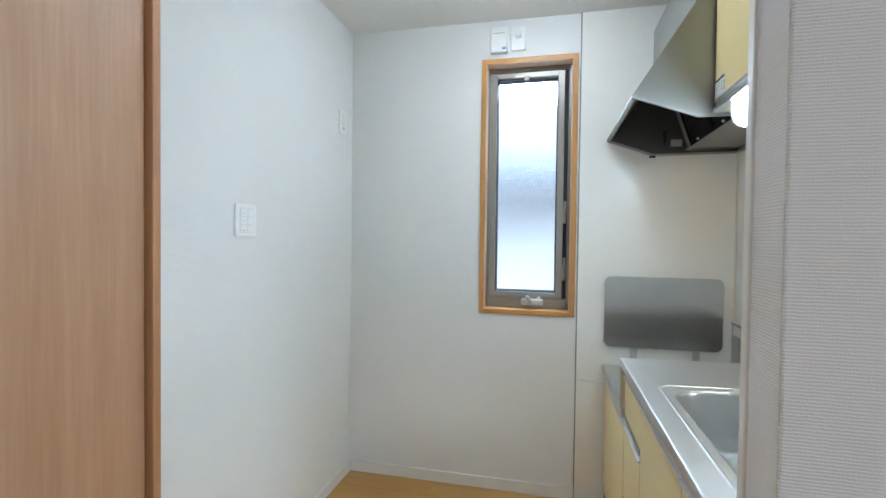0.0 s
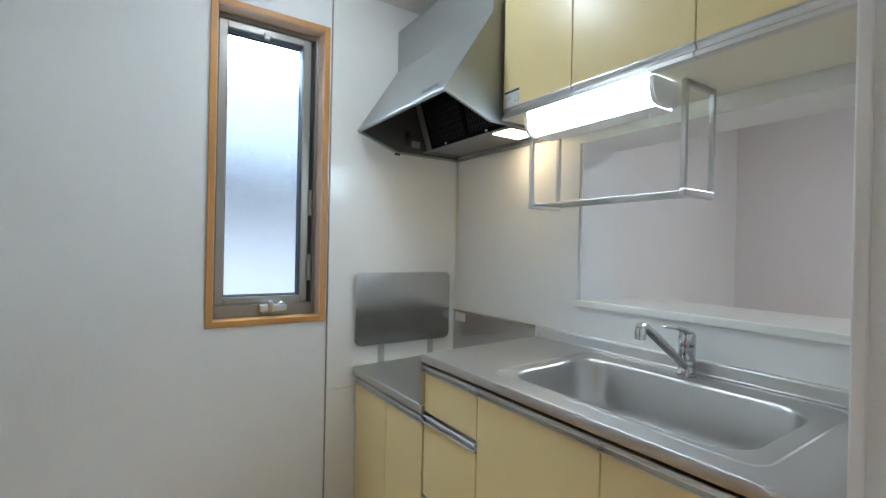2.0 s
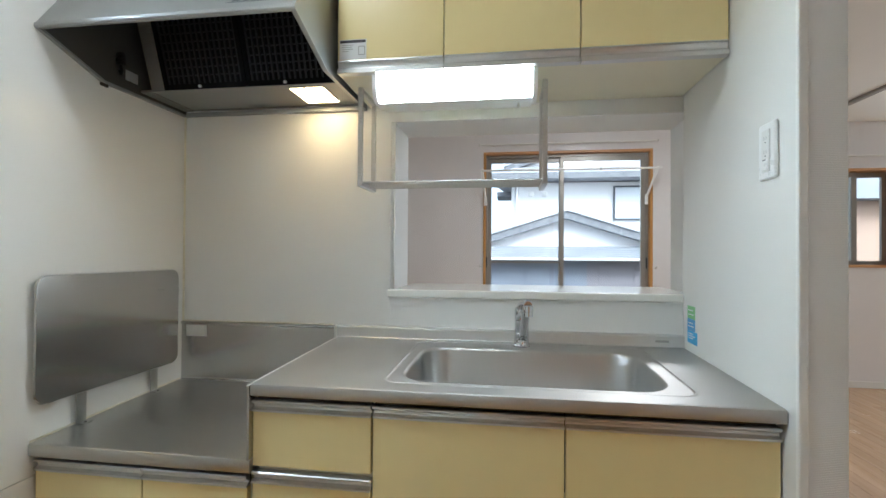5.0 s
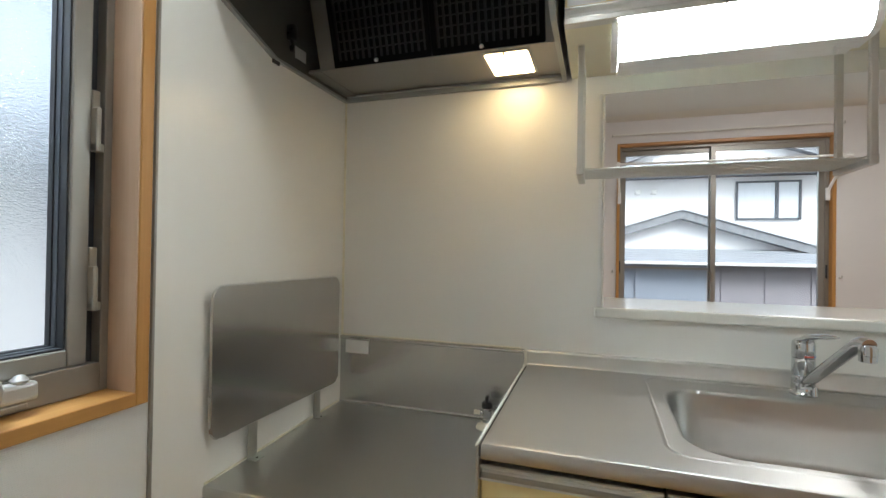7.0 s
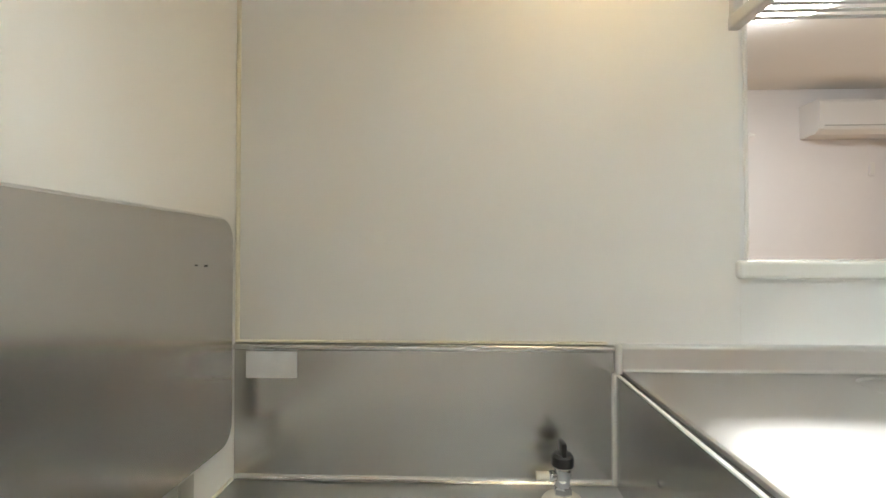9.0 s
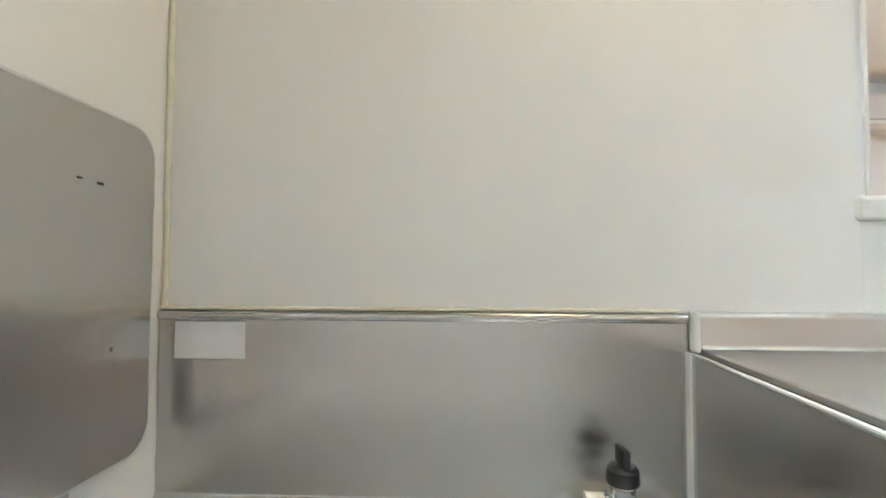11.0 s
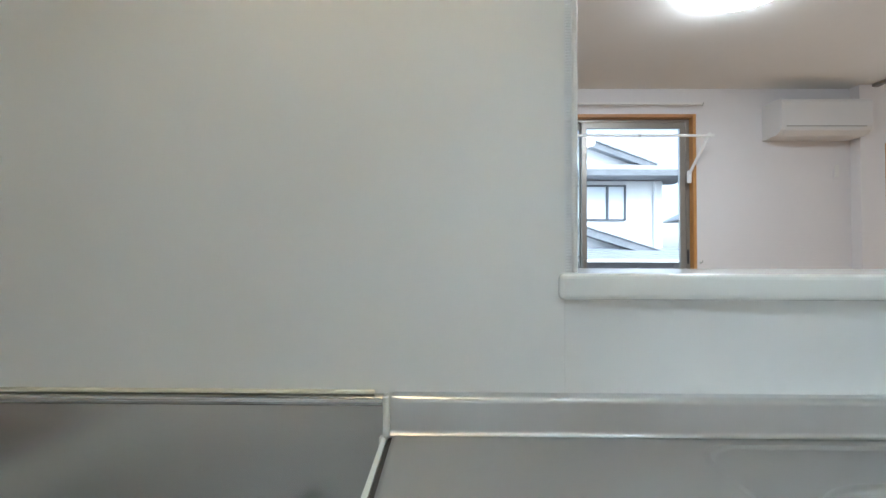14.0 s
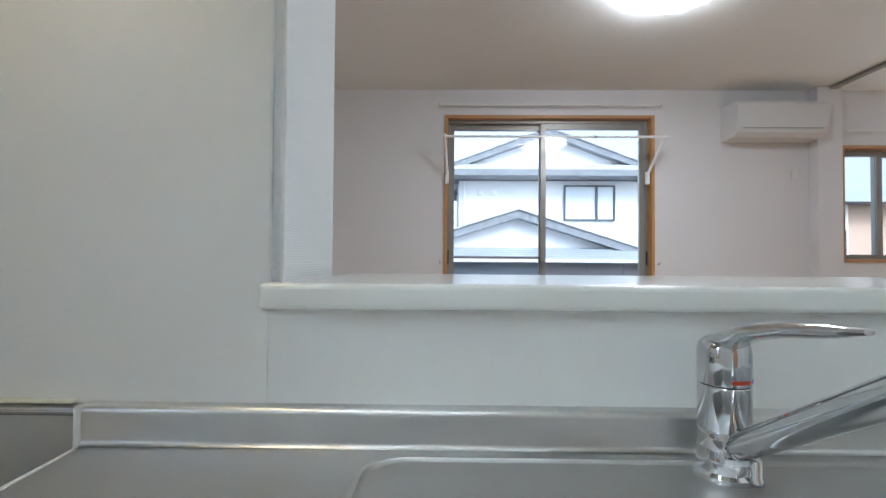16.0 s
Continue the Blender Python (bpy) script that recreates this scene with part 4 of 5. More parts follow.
part("cheek", extruded([(0.652, 1.7445), (0.546, 2.062), (0.8615, 2.062), (0.8615, 1.7445)], IY1 - 0.004, IY1), HOOD_PAN, hd, "grey inner cheek beside the filter")
slope0, slope1 = Vector((0.650, 0, 1.740)), Vector((0.542, 0, 2.064))
along = (slope1 - slope0)
normal = Vector((-along.z, 0, along.x)).normalized()


def on_slope(bm, u0, u1, v0, v1, depth, lift):
    """A flat bar on the filter slope, standing out of it by depth from lift on."""
    a, b = slope0 + along * u0, slope0 + along * u1
    loops = []
    for off in (lift, lift + depth):
        o = normal * off
        loops.append([Vector((a.x, v0, a.z)) + o, Vector((b.x, v0, b.z)) + o, Vector((b.x, v1, b.z)) + o, Vector((a.x, v1, a.z)) + o])
    return loft(bm, loops, cap_start=True, cap_end=True)


part("filter_frame", on_slope(bmesh.new(), 0, 1, 2.200, IY1 - 0.0005, 0.004, -0.004), HOOD_PAN, hd, "grey strip beside the filter")
part("filter_frame", on_slope(bmesh.new(), 0, 1, HY0 + 0.0068, 1.606, 0.004, -0.004), HOOD_PAN, hd, "grey strip beside the filter")
# inner faces are coloured darker than the outer panels
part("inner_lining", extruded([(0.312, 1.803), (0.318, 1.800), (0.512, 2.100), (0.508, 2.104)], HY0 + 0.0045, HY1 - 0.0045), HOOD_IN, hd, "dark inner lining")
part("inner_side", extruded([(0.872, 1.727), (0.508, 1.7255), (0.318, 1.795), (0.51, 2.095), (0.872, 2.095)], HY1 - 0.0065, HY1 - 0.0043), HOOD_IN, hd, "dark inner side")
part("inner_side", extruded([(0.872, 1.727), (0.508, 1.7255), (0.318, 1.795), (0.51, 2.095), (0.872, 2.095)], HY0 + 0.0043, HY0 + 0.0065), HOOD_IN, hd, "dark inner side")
# two black grid filters on the steep slope
mid = 1.903
for y0, y1 in ((1.607, mid - 0.001), (mid + 0.001, 2.199)):
    f = part("filter", on_slope(bmesh.new(), 0, 1, y0, y1, 0.002, -0.010), BLACK, hd, "black grid grease filter")
    for u0, u1, v0, v1 in ((0, 0.05, y0, y1), (0.95, 1, y0, y1), (0.05, 0.95, y0, y0 + 0.014), (0.05, 0.95, y1 - 0.014, y1)):
        part("filter_edge", on_slope(bmesh.new(), u0, u1, v0, v1, 0.008, -0.008), BLACK, f)
    for k in range(1, 16):
        v = y0 + (y1 - y0) * k / 16
        part("upright_bar", on_slope(bmesh.new(), 0.05, 0.95, v - 0.003, v + 0.003, 0.004, -0.0075), BLACK_BAR, f)
    for k in range(1, 12):
        u = 0.05 + 0.90 * k / 12
        part("cross_bar", on_slope(bmesh.new(), u - 0.006, u + 0.006, y0 + 0.014, y1 - 0.014, 0.002, -0.0078), BLACK_BAR, f)
    part("filter_knob", turned((0.640, (y0 + y1) / 2 + 0.012, 1.741), [(0.003, 0), (0.0055, 0.002), (0.0055, 0.006), (0.003, 0.009)], 14), PLASTIC, f, "small white knob", smooth=True)
ln = part("lamp_frame", slab("z", 1.7350, 1.7379, 0.664, 0.826, 1.646, 1.775, 0.008), HOOD_EDGE, hd)
part("lamp_lens", slab("z", 1.7338, 1.7365, 0.671, 0.819, 1.653, 1.768, 0.008), HALOGEN, hd, "warm glowing lamp lens")
part("lamp_catch", turned((0.670, 1.715, 1.7285), [(0.003, 0), (0.004, 0.003), (0.003, 0.005)], 10), BLACK_PLASTIC, hd)
sw = bmesh.new()
bx(sw, 0.545, 0.565, 2.264, 2.288, 1.79, 1.83, 0.004)
tube(sw, [(0.555, 2.276, 1.79), (0.555, 2.276, 1.772), (0.553, 2.274, 1.760)], [0.006, 0.008, 0.005], 10)
part("plug", sw, BLACK_PLASTIC, hd, "black plug on the inner side", smooth=True)
part("wall_clip", box(0.492, 0.520, HY1 - 0.010, HY1 - 0.0045, 1.706, 1.7162, 0.002), GAP, hd, "black clip under the rim")
part("rating_label", box(0.585, 0.635, 2.2868, 2.2876, 1.757, 1.79), PLASTIC_GREY, hd, "small printed label")
o = Vector((0.301, 0, 1.7995))
d = (Vector((0.5035, 0, 2.1135)) - o).normalized()
nn = Vector((-d.z, 0, d.x))
for w0, w1, s0, s1 in ((1.63, 1.76, 0.044, 0.0455), (1.63, 1.76, 0.028, 0.029), (1.64, 1.665, 0.033, 0.039), (1.675, 1.69, 0.033, 0.039), (1.70, 1.715, 0.033, 0.039), (1.725, 1.745, 0.033, 0.039)):
    pts = [(o + d * s0 + nn * 0.0004), (o + d * s1 + nn * 0.0004), (o + d * s1 + nn * 0.001), (o + d * s0 + nn * 0.001)]
    part("control_print", extruded([(p.x, p.z) for p in pts], w0, w1), SASH_DARK, hd, "small dark control print")


# ---------------------------------------------------------------- switches and outlets
def plate_x(name, x, side, y0, y1, z0, z1, label, category, keys=(), slots=()):
    """A plate on a wall that faces along x; side is +1 or -1."""
    e = thing(name, (x, (y0 + y1) / 2, z0), label, category)
    part("cover_plate", slab("x", min(x, x + side * 0.009), max(x, x + side * 0.009), y0, y1, z0, z1, 0.006, 0.003), PLASTIC, e, smooth=True)
    part("inner_frame", slab("x", min(x, x + side * 0.0105), max(x, x + side * 0.0105), y0 + 0.019, y1 - 0.019, z0 + 0.014, z1 - 0.014, 0.002, 0.0008), KEY_GAP, e)
    for a, b, c, d in keys:
        part("switch_key", slab("x", min(x + side * 0.009, x + side * 0.013), max(x + side * 0.009, x + side * 0.013), a, b, c, d, 0.002, 0.001), PLASTIC, e)
    for a, b, c, d in slots:
        part("slot", box(x + side * (0.0129 if keys else 0.0104), x + side * (0.0134 if keys else 0.0109), a, b, c, d), JOINT, e)
    return e


zs = [1.322 + k * 0.029 for k in range(3)]
plate_x("light_switch", XW, 1, 1.315, 1.432, 1.305, 1.425, "white light switch plate with small keys", "switch",
        [(1.338, 1.370, z, z + 0.024) for z in zs] + [(1.377, 1.409, z, z + 0.024) for z in zs], [(1.352, 1.356, z + 0.009, z + 0.014) for z in zs[1:]] + [(1.350, 1.360, zs[0] + 0.004, zs[0] + 0.007)])
plate_x("wall_outlet", XW, 1, 2.13, 2.205, 1.85, 1.975, "white outlet plate high beside the corner", "outlet", (), [(2.172, 2.175, 1.905, 1.909), (2.158, 2.178, 1.880, 1.886)])
plate_x("wall_outlet", XF, -1, -0.58, -0.46, 0.32, 0.42, "white double outlet low on the living room wall", "outlet", (), [(-0.545, -0.542, 0.36, 0.37), (-0.53, -0.527, 0.36, 0.37), (-0.51, -0.507, 0.36, 0.37), (-0.495, -0.492, 0.36, 0.37)])
po = thing("wall_outlet", (0.36, YP, 1.365), "white two-socket outlet on the kitchen side board", "outlet")
part("cover_plate", slab("y", YP, YP + 0.009, 0.325, 0.392, 1.368, 1.492, 0.006, 0.003), PLASTIC, po, smooth=True)
part("inner_frame", slab("y", YP, YP + 0.0115, 0.343, 0.374, 1.384, 1.476, 0.002, 0.0008), TRIM_WHITE, po)
for z in (1.424, 1.454):
    for x in (0.353, 0.362):
        part("slot", box(x, x + 0.0018, YP + 0.0114, YP + 0.0119, z, z + 0.007), PLASTIC_GREY, po)
    part("earth_pin", box(0.3565, 0.3595, YP + 0.0114, YP + 0.0119, z - 0.0065, z - 0.0040), INK, po, "small dark contact")
part("cover_flap", slab("y", YP + 0.0115, YP + 0.0135, 0.346, 0.371, 1.387, 1.411, 0.003, 0.0008), PLASTIC, po, "small white terminal flap")
part("flap_notch", box(0.352, 0.364, YP + 0.0136, YP + 0.0140, 1.4085, 1.4105), INK, po)
st = thing("sticker", (0.795, YP, 0.925), "green and blue printed care sticker on the side board", "sticker")
part("green_field", box(0.775, 0.835, YP, YP + 0.0006, 1.000, 1.040), STICKER_GREEN, st, "green field")
part("blue_field", box(0.775, 0.835, YP, YP + 0.0006, 0.962, 0.9995), STICKER_BLUE, st, "blue field")
part("cyan_field", box(0.757, 0.835, YP, YP + 0.0006, 0.923, 0.9615), STICKER_CYAN, st, "bright blue field")
for z, x0, x1 in ((0.952, 0.79, 0.83), (0.945, 0.775, 0.83), (0.938, 0.79, 0.83), (0.975, 0.785, 0.828), (0.985, 0.79, 0.828), (1.012, 0.785, 0.828), (1.025, 0.79, 0.828)):
    part("print_line", box(x0, x1, YP + 0.0006, YP + 0.0009, z, z + 0.003), PAPER_LABEL, st)
al = thing("gas_alarm", (-0.233, YN, 2.258), "white gas alarm box with blue marks above the window", "alarm")
part("case", slab("y", YN - 0.032, YN, -0.277, -0.189, 2.258, 2.386, 0.008, 0.005), PLASTIC, al, smooth=True)
for z in (2.272, 2.279):
    part("blue_mark", box(-0.217, -0.197, YN - 0.0325, YN - 0.0319, z, z + 0.004), BLUE, al, "blue printed mark")
for x in (-0.255, -0.212):
    part("indicator", turned((x, YN - 0.0318, 2.305), [(0.0015, 0), (0.0015, 0.002)], 8), PLASTIC_GREY, al)
part("grille_slot", box(-0.262, -0.205, YN - 0.0324, YN - 0.0319, 2.352, 2.356), PLASTIC_GREY, al)
oc = thing("wall_outlet", (-0.14, YN, 2.265), "white outlet with a plugged alarm cord above the window", "outlet")
part("cover_plate", slab("y", YN - 0.009, YN, -0.172, -0.100, 2.268, 2.388, 0.006, 0.003), PLASTIC, oc, smooth=True)
part("plug", box(-0.150, -0.122, YN - 0.040, YN - 0.009, 2.328, 2.362, 0.006, 3), PLASTIC, oc, "white plug")
cb = bmesh.new()
tube(cb, [(-0.150, YN - 0.03, 2.345), (-0.165, YN - 0.032, 2.335), (-0.175, YN - 0.025, 2.35), (-0.187, YN - 0.015, 2.365)], 0.0028, 8)
part("cord", cb, PLASTIC, oc, smooth=True)

# ---------------------------------------------------------------- living room things
AC_CASE = surface("aircon_plastic", (0.70, 0.69, 0.68), rough=0.45, vary=0.012)
ac = thing("air_conditioner", (XF - 0.1, -1.16, 2.017), "white wall air conditioner near the ceiling", "air conditioner")
prof = [(x, z - 0.045) for x, z in [(XF - 0.001, 2.330), (XF - 0.170, 2.330), (XF - 0.205, 2.322), (XF - 0.215, 2.30), (XF - 0.215, 2.13), (XF - 0.205, 2.095), (XF - 0.16, 2.068), (XF - 0.001, 2.062)]]
part("case", extruded(prof, -1.492, -0.832), AC_CASE, ac)
part("louvre", extruded([(XF - 0.212, 2.067), (XF - 0.2065, 2.049), (XF - 0.163, 2.022), (XF - 0.165, 2.0185), (XF - 0.209, 2.046), (XF - 0.2155, 2.065)], -1.455, -0.865), AC_CASE, ac, "white air louvre")
part("louvre_gap", extruded([(XF - 0.2160, 2.081), (XF - 0.2160, 2.073), (XF - 0.20, 2.073), (XF - 0.20, 2.081)], -1.45, -0.87), JOINT, ac, "thin dark gap")
part("intake_grille", box(XF - 0.15, XF - 0.01, -1.475, -0.85, 2.2855, 2.289), PLASTIC_GREY, ac, "grey intake on top")
rh = thing("remote_holder", (XF - 0.01, -1.39, 1.70), "small white remote holder on the wall", "remote holder")
part("holder", slab("x", XF - 0.012, XF, -1.415, -1.370, 1.72, 1.80, 0.004, 0.003), PAPER_LIVING, rh)
part("remote", slab("x", XF - 0.017, XF - 0.0125, -1.410, -1.375, 1.735, 1.83, 0.004), TRIM_WHITE, rh)
cr = thing("curtain_rail", (XF - 0.04, 0.5, 2.29), "slim white curtain rail above the window", "curtain rail")
part("rail", box(XF - 0.058, XF - 0.042, -0.345, 1.360, 2.289, 2.304, 0.003), TRIM_WHITE, cr)
for y in (-0.30, 0.2, 0.8, 1.31):
    part("bracket", box(XF - 0.045, XF, y - 0.01, y + 0.01, 2.3045, 2.309), TRIM_WHITE, cr)
for y in (-0.351, 1.360):
    part("end_stop", box(XF - 0.062, XF - 0.038, y, y + 0.006, 2.285, 2.307, 0.002), PLASTIC_GREY, cr)
cr2 = thing("curtain_rail", (XF - 0.04, -2.2, 2.10), "slim white curtain rail above the low window", "curtain rail")
part("rail", box(XF - 0.058, XF - 0.042, -2.45, -1.75, 2.10, 2.115, 0.003), TRIM_WHITE, cr2)
for y in (-2.4, -1.85):
    part("bracket", box(XF - 0.045, XF, y - 0.01, y + 0.01, 2.1155, 2.12), TRIM_WHITE, cr2)
dr = thing("drying_pole", (XF, 0.5, 1.75), "white indoor drying pole on two folding arms", "drying pole")
b = bmesh.new()
tube(b, [(3.758, -0.335, 2.005), (3.758, 0.3, 2.003), (3.758, 1.335, 2.005)], 0.0095, 14)
part("pole", b, PLASTIC, dr, "thin white pole", smooth=True)
b = bmesh.new()
tube(b, [(3.758, 0.20, 2.0035), (3.758, 0.22, 2.0035)], 0.0115, 14)
part("pole_joint", b, PLASTIC_GREY, dr)
for y, foot in ((-0.302, -0.252), (1.318, 1.300)):
    b = bmesh.new()
    tube(b, [(3.750, y, 2.020), (3.80, y + (foot - y) * 0.24, 1.955), (3.955, foot, 1.755)], 0.011, 12)
    part("arm", b, PLASTIC, dr, "white slanted arm", smooth=True)
    part("wall_bracket", box(3.940, XF - 0.0125, foot - 0.014, foot + 0.014, 1.685, 1.785, 0.005), PLASTIC, dr)
for y in (-0.345, 1.350):
    hk = thing("tieback_hook", (XF, y, 1.04), "small white curtain tieback hook on the wall", "hook")
    b = bmesh.new()
    tube(b, [(XF, y, 1.07), (XF - 0.02, y, 1.068), (XF - 0.032, y, 1.075), (XF - 0.034, y, 1.088)], [0.009, 0.0045, 0.004, 0.004], 10)
    part("hook", b, PLASTIC_GREY, hk, smooth=True)
cl = thing("ceiling_lamp", (2.54, 0.2, H), "lit round white ceiling lamp", "lamp")
part("shade", turned((2.54, 0.2, H - 0.075), [(0.05, 0), (0.15, 0.005), (0.205, 0.02), (0.225, 0.042), (0.225, 0.06)], 40), CEIL_LAMP, cl, "glowing white shade", smooth=True)
part("base", turned((2.54, 0.2, H - 0.0145), [(0.225, 0), (0.215, 0.014)], 40), PLASTIC, cl)
kx, ky = -0.03, 1.68
kl = thing("ceiling_lamp", (kx, ky, H), "lit small round kitchen ceiling lamp", "lamp")
part("shade", turned((kx, ky, H - 0.062), [(0.02, 0), (0.055, 0.004), (0.075, 0.016), (0.082, 0.034), (0.082, 0.048)], 32), KITCHEN_LAMP, kl, "glowing white shade", smooth=True)
part("base", turned((kx, ky, H - 0.0135), [(0.088, 0), (0.084, 0.013)], 32), PLASTIC, kl)
structure(part("ceiling_track", box(0.9, XF - 0.095, -1.645, -1.60, H - 0.022, H - 0.0005, 0.002), SASH), "dark sliding door track on the ceiling", "track")
structure(part("wall_post", box(XF - 0.090, XF - 0.0005, -1.695, -1.508, 0, H - 0.0005, 0.003), PAPER_LIVING), "white papered post where the sliding doors close", "post")

# ---------------------------------------------------------------- outdoors
structure(part("ground", box(-400, 400, -400, 400, -3.2, -3.0), GROUND), "grey ground far below the windows", "ground")


def sloped(points, x0, x1):
    """A (y, z) outline drawn out along x."""
    return loft(bmesh.new(), [[(x0, y, z) for y, z in points], [(x1, y, z) for y, z in points]], cap_start=True, cap_end=True)


hs = thing("house", (17, -1.8, -3), "white stucco house with grey gabled roofs and dark eaves", "house")
FX = 14.0
part("wall", box(FX, FX + 4.6, -4.65, 1.0, -3, 3.42), STUCCO, hs, "white stucco wall")
part("eave", box(FX - 0.75, FX + 0.9, -5.35, 1.75, 3.45, 3.62), EAVE, hs, "dark eave board with a gutter")
part("back_eave", box(FX + 3.4, FX + 4.9, -5.35, 1.55, 3.425, 3.60), EAVE, hs, "dark eave board")
b = bmesh.new()
loft(b, [[(FX - 0.75, -5.35, 3.62), (FX - 0.75, 1.75, 3.62), (FX + 0.9, 1.75, 3.62), (FX + 4.9, 1.05, 3.62), (FX + 4.9, -5.35, 3.62)], [(FX + 0.5, -4.2, 4.02), (FX + 0.5, 0.7, 4.02), (FX + 1.2, 0.7, 4.02), (FX + 4.2, 0.5, 4.02), (FX + 4.2, -4.2, 4.02)]], cap_start=True, cap_end=True)
part("skirt_roof", b, ROOF, hs, "pale grey lower roof slope")
part("gable_wall", sloped([(-4.1, 4.02), (0.7, 4.02), (-1.7, 4.92)], FX + 0.6, FX + 4.1), STUCCO, hs, "white gable")
for sgn in (1, -1):
    e = -1.7 + sgn * 2.95
    part("barge_board", sloped([(-1.7, 5.08), (-1.7, 4.86), (e, 3.80), (e, 3.98)], FX + 0.30, FX + 0.62), EAVE, hs, "dark barge board")
    part("gable_roof", sloped([(-1.7, 5.12), (-1.7, 5.085), (e, 3.985), (e, 4.02)], FX + 0.25, FX + 4.4), ROOF, hs, "grey roof slope")
win = part("window", box(FX - 0.03, FX + 0.02, -3.54, -2.10, 2.27, 3.26), LACE, hs, "window with pale curtains behind glass")
part("frame", pierced("x", FX - 0.07, FX - 0.031, -3.57, -2.07, 2.24, 3.29, [(-2.99, -2.12, 2.29, 3.24), (-3.52, -3.06, 2.29, 3.24)]), DARK_FRAME, win, "dark window frame")
b = bmesh.new()
tube(b, [(FX - 0.06, -4.4, 3.4), (FX - 0.06, -4.4, 1.2)], 0.04, 8)
part("downpipe", b, STUCCO, hs)
b = bmesh.new()
tube(b, [(FX - 0.06, 0.85, 3.4), (FX - 0.06, 0.85, 1.5)], 0.04, 8)
part("downpipe", b, STUCCO, hs)
b = bmesh.new()
bx(b, FX - 0.12, FX, -0.1, 0.06, 2.98, 3.14, 0.04, 3)
bx(b, FX - 0.12, FX, 0.32, 0.48, 2.98, 3.14, 0.04, 3)
part("vent_hood", b, TRIM_WHITE, hs, "small wall vents")
PX, PY = 12.7, -0.51
part("porch_wall", sloped([(PY - 3.2, 1.24), (PY + 3.2, 1.24), (PY, 2.28)], PX, FX - 0.01), STUCCO, hs, "white lower gable")
for sgn in (1, -1):
    e = PY + sgn * 3.45
    part("porch_barge", sloped([(PY, 2.39), (PY, 2.18), (e, 1.10), (e, 1.30)], PX - 0.35, PX - 0.005), EAVE, hs, "speckled dark barge board")
    part("porch_roof", sloped([(PY, 2.43), (PY, 2.395), (e, 1.305), (e, 1.34)], PX - 0.4, FX - 0.01), ROOF, hs, "grey lower roof slope")
lr = loft(bmesh.new(), [[(PX - 1.3, y, 1.08), (PX - 1.3, y, 1.12), (PX - 0.01, y, 1.42), (PX - 0.01, y, 1.26)] for y in (-6.0, 4.5)], cap_start=True, cap_end=True)
part("lean_to_roof", lr, ROOF_LOW, hs, "ribbed grey lean-to roof")
for k in range(6):
    x, z = PX - 1.3 + 0.215 * k, 1.121 + 0.05 * k
    part("roof_course", box(x, x + 0.03, -6.0, 4.5, z, z + 0.016), ROOF_LOW, hs)
part("gutter", box(PX - 1.42, PX - 1.302, -6.05, 4.55, 1.03, 1.10, 0.02), TRIM_WHITE, hs, "white gutter")
part("lower_wall", box(PX - 0.9, FX - 0.015, 0.55, 4.4, -3, 1.15), SLATE_WALL, hs, "blue-grey lower wall")
part("lower_wall", box(PX - 0.9, FX - 0.015, -5.8, -0.95, -3, 1.15), PLUM_WALL, hs, "plum-brown lower wall")
part("lower_wall", box(PX - 0.9, FX - 0.015, -0.949, 0.549, -3, 1.15), SLATE_WALL, hs, "blue-grey lower wall")
for k in range(6):
    y = -5.7 + 0.88 * k
    part("batten", box(PX - 0.925, PX - 0.9005, y, y + 0.05, -0.8, 1.10), PLUM_WALL, hs)
for y in (0.545, 2.1, 3.6):
    part("post", box(PX - 0.96, PX - 0.9005, y - 0.05, y + 0.05, -3, 1.10), SLATE_WALL, hs)

h2 = thing("house", (41, 5.4, -3), "distant pale house with a hipped grey roof", "house")
part("wall", box(38.5, 43.5, 3.8, 6.9, -3, 2.5), STUCCO, h2)
b = bmesh.new()
loft(b, [[(38.0, 3.3, 2.5), (38.0, 7.4, 2.5), (44.0, 7.4, 2.5), (44.0, 3.3, 2.5)], [(40.2, 5.0, 3.75), (40.2, 5.7, 3.75), (41.8, 5.7, 3.75), (41.8, 5.0, 3.75)]], cap_start=True, cap_end=True)
part("roof", b, ROOF_LOW, h2, "grey hipped roof")
part("ridge", box(40.1, 41.9, 4.95, 5.75, 3.752, 3.95, 0.05), ROOF_LOW, h2, "grey ridge")
part("lower_eave", box(37.6, 38.49, 3.4, 7.3, 1.55, 1.75), ROOF_LOW, h2, "grey porch roof")
h5 = thing("house", (27, 4.6, -3), "low house with a pale snowy roof", "house")
part("wall", box(25.2, 29, 3.5, 6.0, -3, 1.0), STUCCO, h5)
b = bmesh.new()
loft(b, [[(24.8, 3.1, 1.0), (24.8, 6.4, 1.0), (29.4, 6.4, 1.0), (29.4, 3.1, 1.0)], [(26.3, 4.4, 1.75), (26.3, 5.1, 1.75), (27.8, 5.1, 1.75), (27.8, 4.4, 1.75)]], cap_start=True, cap_end=True)
part("roof", b, ROOF, h5, "pale grey roof")
h3 = thing("house", (16, -11, -3), "tan house with a pale grey roof across the street", "house")
part("wall", box(13.5, 20, -16, -8.2, -3, 2.72), TAN_WALL, h3, "tan siding")
b = bmesh.new()
loft(b, [[(12.9, -16.6, 2.72), (12.9, -7.6, 2.72), (20.6, -7.6, 2.72), (20.6, -16.6, 2.72)], [(15.7, -13.6, 4.75), (15.7, -10.9, 4.75), (18, -10.9, 4.75), (18, -13.6, 4.75)]], cap_start=True, cap_end=True)
part("roof", b, ROOF_LOW, h3, "pale grey roof")
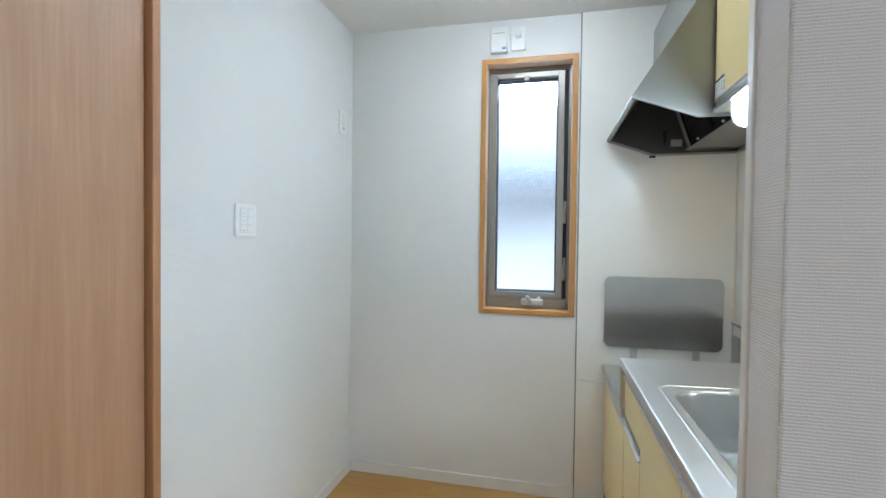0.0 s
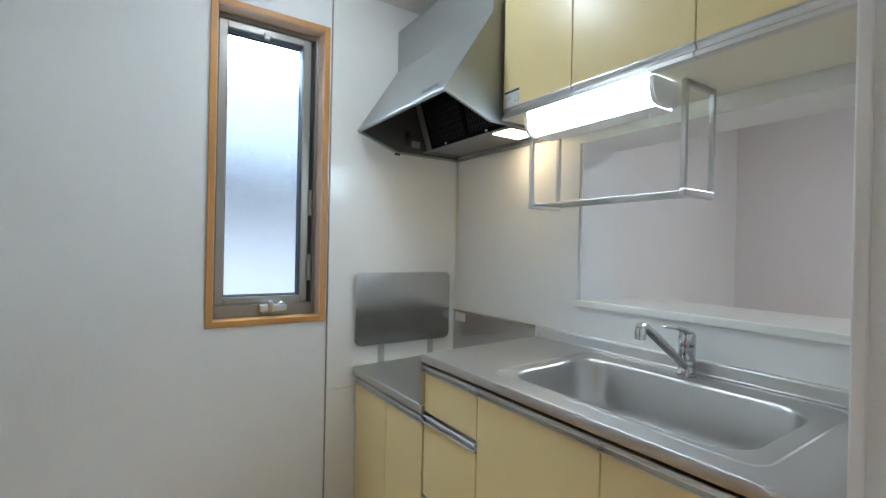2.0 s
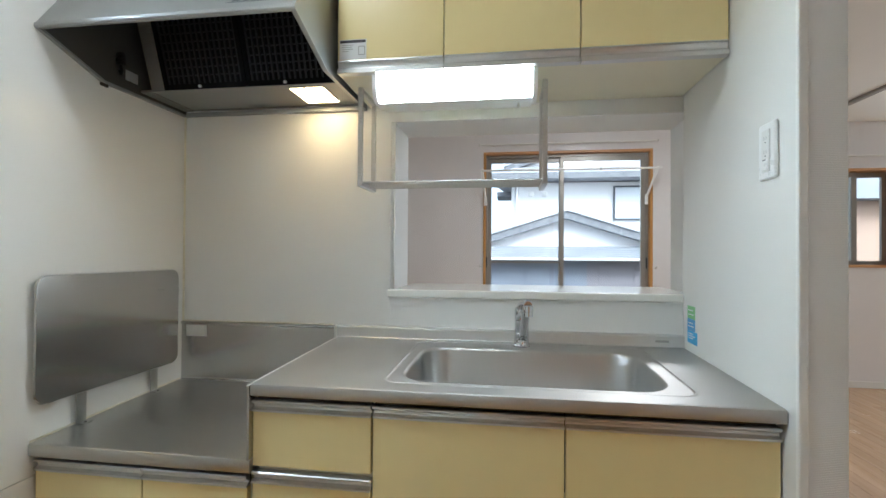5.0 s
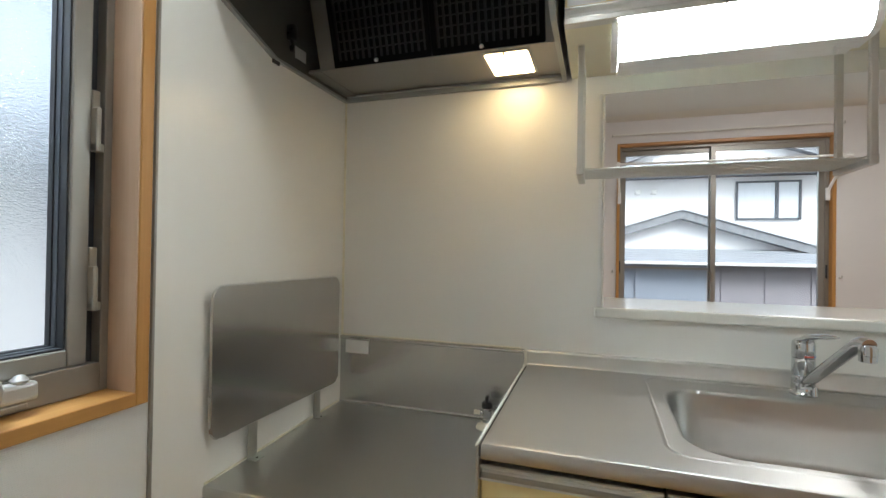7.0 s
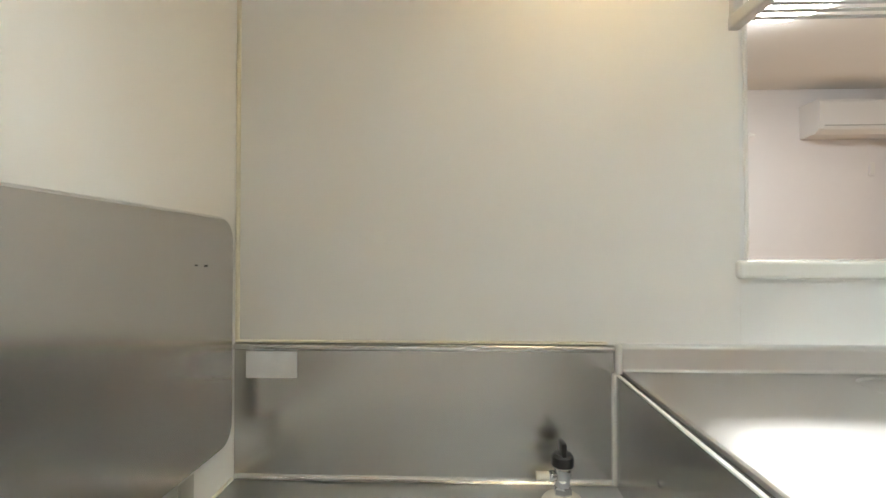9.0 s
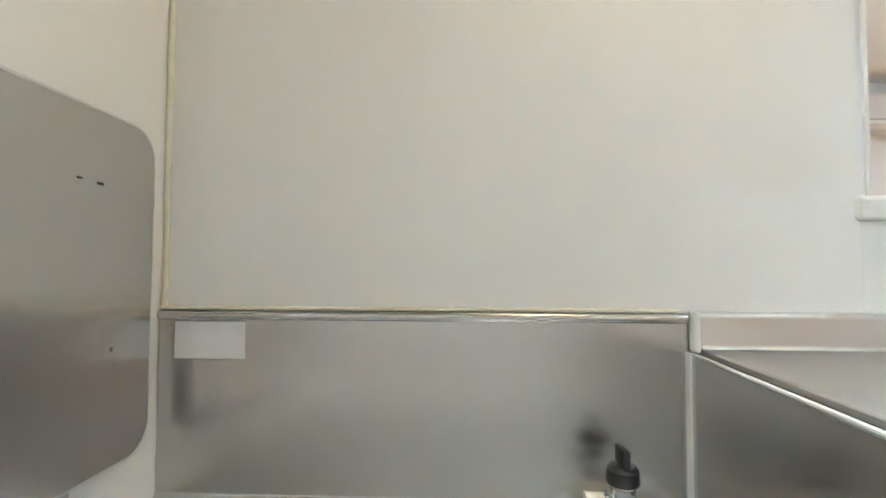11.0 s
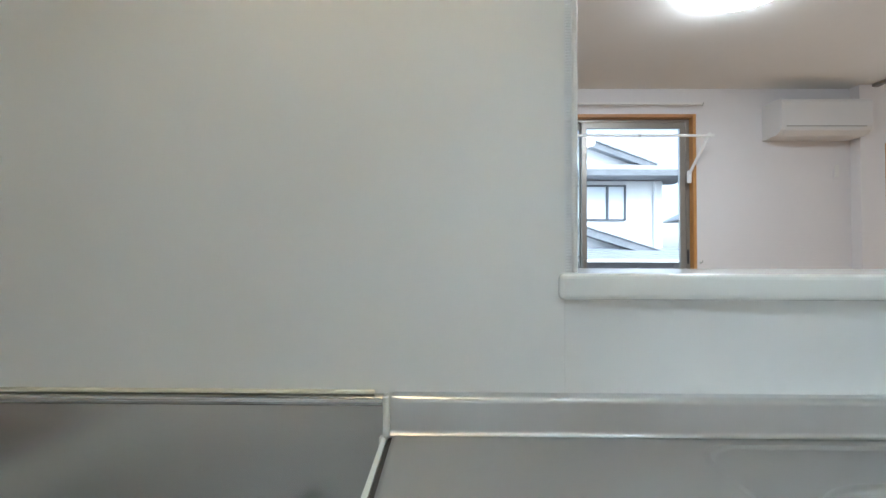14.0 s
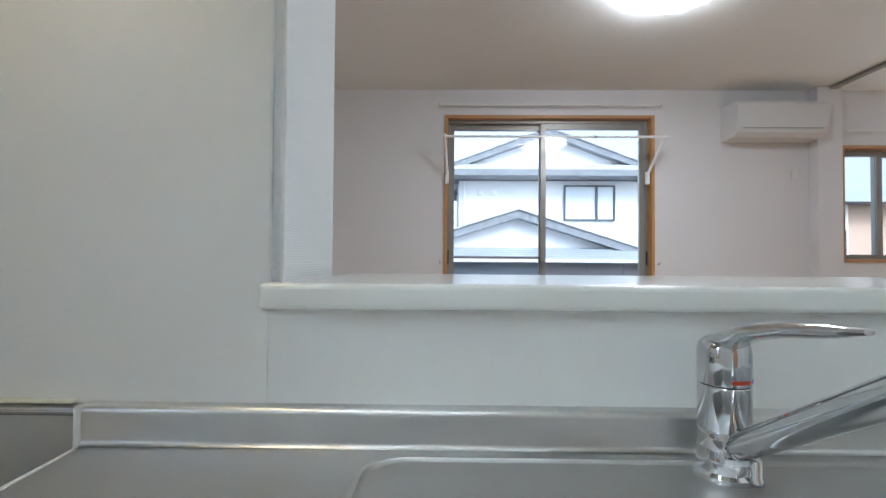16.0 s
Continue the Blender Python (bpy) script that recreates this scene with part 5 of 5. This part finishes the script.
for y in (-9.42, -9.83):
    part("corner_board", box(13.44, 13.499, y - 0.05, y + 0.05, -3, 2.71), TRIM_WHITE, h3, "white upright board")
for y in (-9.5, -11.6):
    wv = part("window", box(13.46, 13.52, y - 0.28, y, 1.1, 1.95), LACE, h3)
    part("frame", pierced("x", 13.42, 13.459, y - 0.31, y + 0.03, 1.07, 1.98, [(y - 0.27, y - 0.15, 1.11, 1.94), (y - 0.13, y - 0.01, 1.11, 1.94)]), DARK_FRAME, wv)
h4 = thing("house", (0, 8, -3), "white house close behind the frosted window", "house")
part("wall", box(-7, 7, 6.2, 12, -3, 1.87), STUCCO, h4, "white stucco wall")
part("eave", box(-7.5, 7.5, 5.75, 12.4, 1.87, 2.24), EAVE, h4, "dark eave")
b = bmesh.new()
loft(b, [[(-7.5, 5.75, 2.18), (7.5, 5.75, 2.18), (7.5, 12.4, 2.18), (-7.5, 12.4, 2.18)], [(-5, 8.9, 2.9), (5, 8.9, 2.9), (5, 9.3, 2.9), (-5, 9.3, 2.9)]], cap_start=True, cap_end=True)
part("roof", b, ROOF, h4, "grey roof")

# ---------------------------------------------------------------- floor boards
floor_ob = bpy.data.objects["floor"]
bw, shapes = 0.0885, {}


def board(x0, x1, y, width, material, label):
    key = (round(x1 - x0, 3), round(width, 3), material.name)
    if key not in shapes:
        me = bpy.data.meshes.new(label)
        b = box(-(x1 - x0) / 2 + 0.0006, (x1 - x0) / 2 - 0.0006, -width / 2 + 0.0012, width / 2 - 0.0012, -0.006, 0.006)
        top_edges = [e for e in b.edges if all(v.co.z > 0 for v in e.verts)]
        bmesh.ops.bevel(b, geom=top_edges, offset=0.0012, segments=1, affect="EDGES")
        b.to_mesh(me)
        b.free()
        me.materials.append(material)
        shapes[key] = me
    ob = new(label, shapes[key])
    ob.parent = floor_ob
    ob.location = Vector(((x0 + x1) / 2, y, -0.006)) - floor_ob.location


row, y = 0, 0.40 - bw / 2
while y > -2.6:
    cuts = [0.26, 0.26 + (0.45, 1.35, 0.9)[row % 3]]
    while cuts[-1] < XF - 1.82:
        cuts.append(cuts[-1] + 1.8)
    cuts.append(XF)
    for a, c in zip(cuts, cuts[1:]):
        board(a, c, y, bw, PLANK, "plank")
    y -= bw
    row += 1
# kitchen boards
row, y = 0, YN - 0.075
while y > -0.6:
    cuts = [XW, XW + (0.5, 0.95)[row % 2], 0.257]
    for a, c in zip(cuts, cuts[1:]):
        board(a, c, y, 0.15, VINYL, "plank")
    y -= 0.15
    row += 1
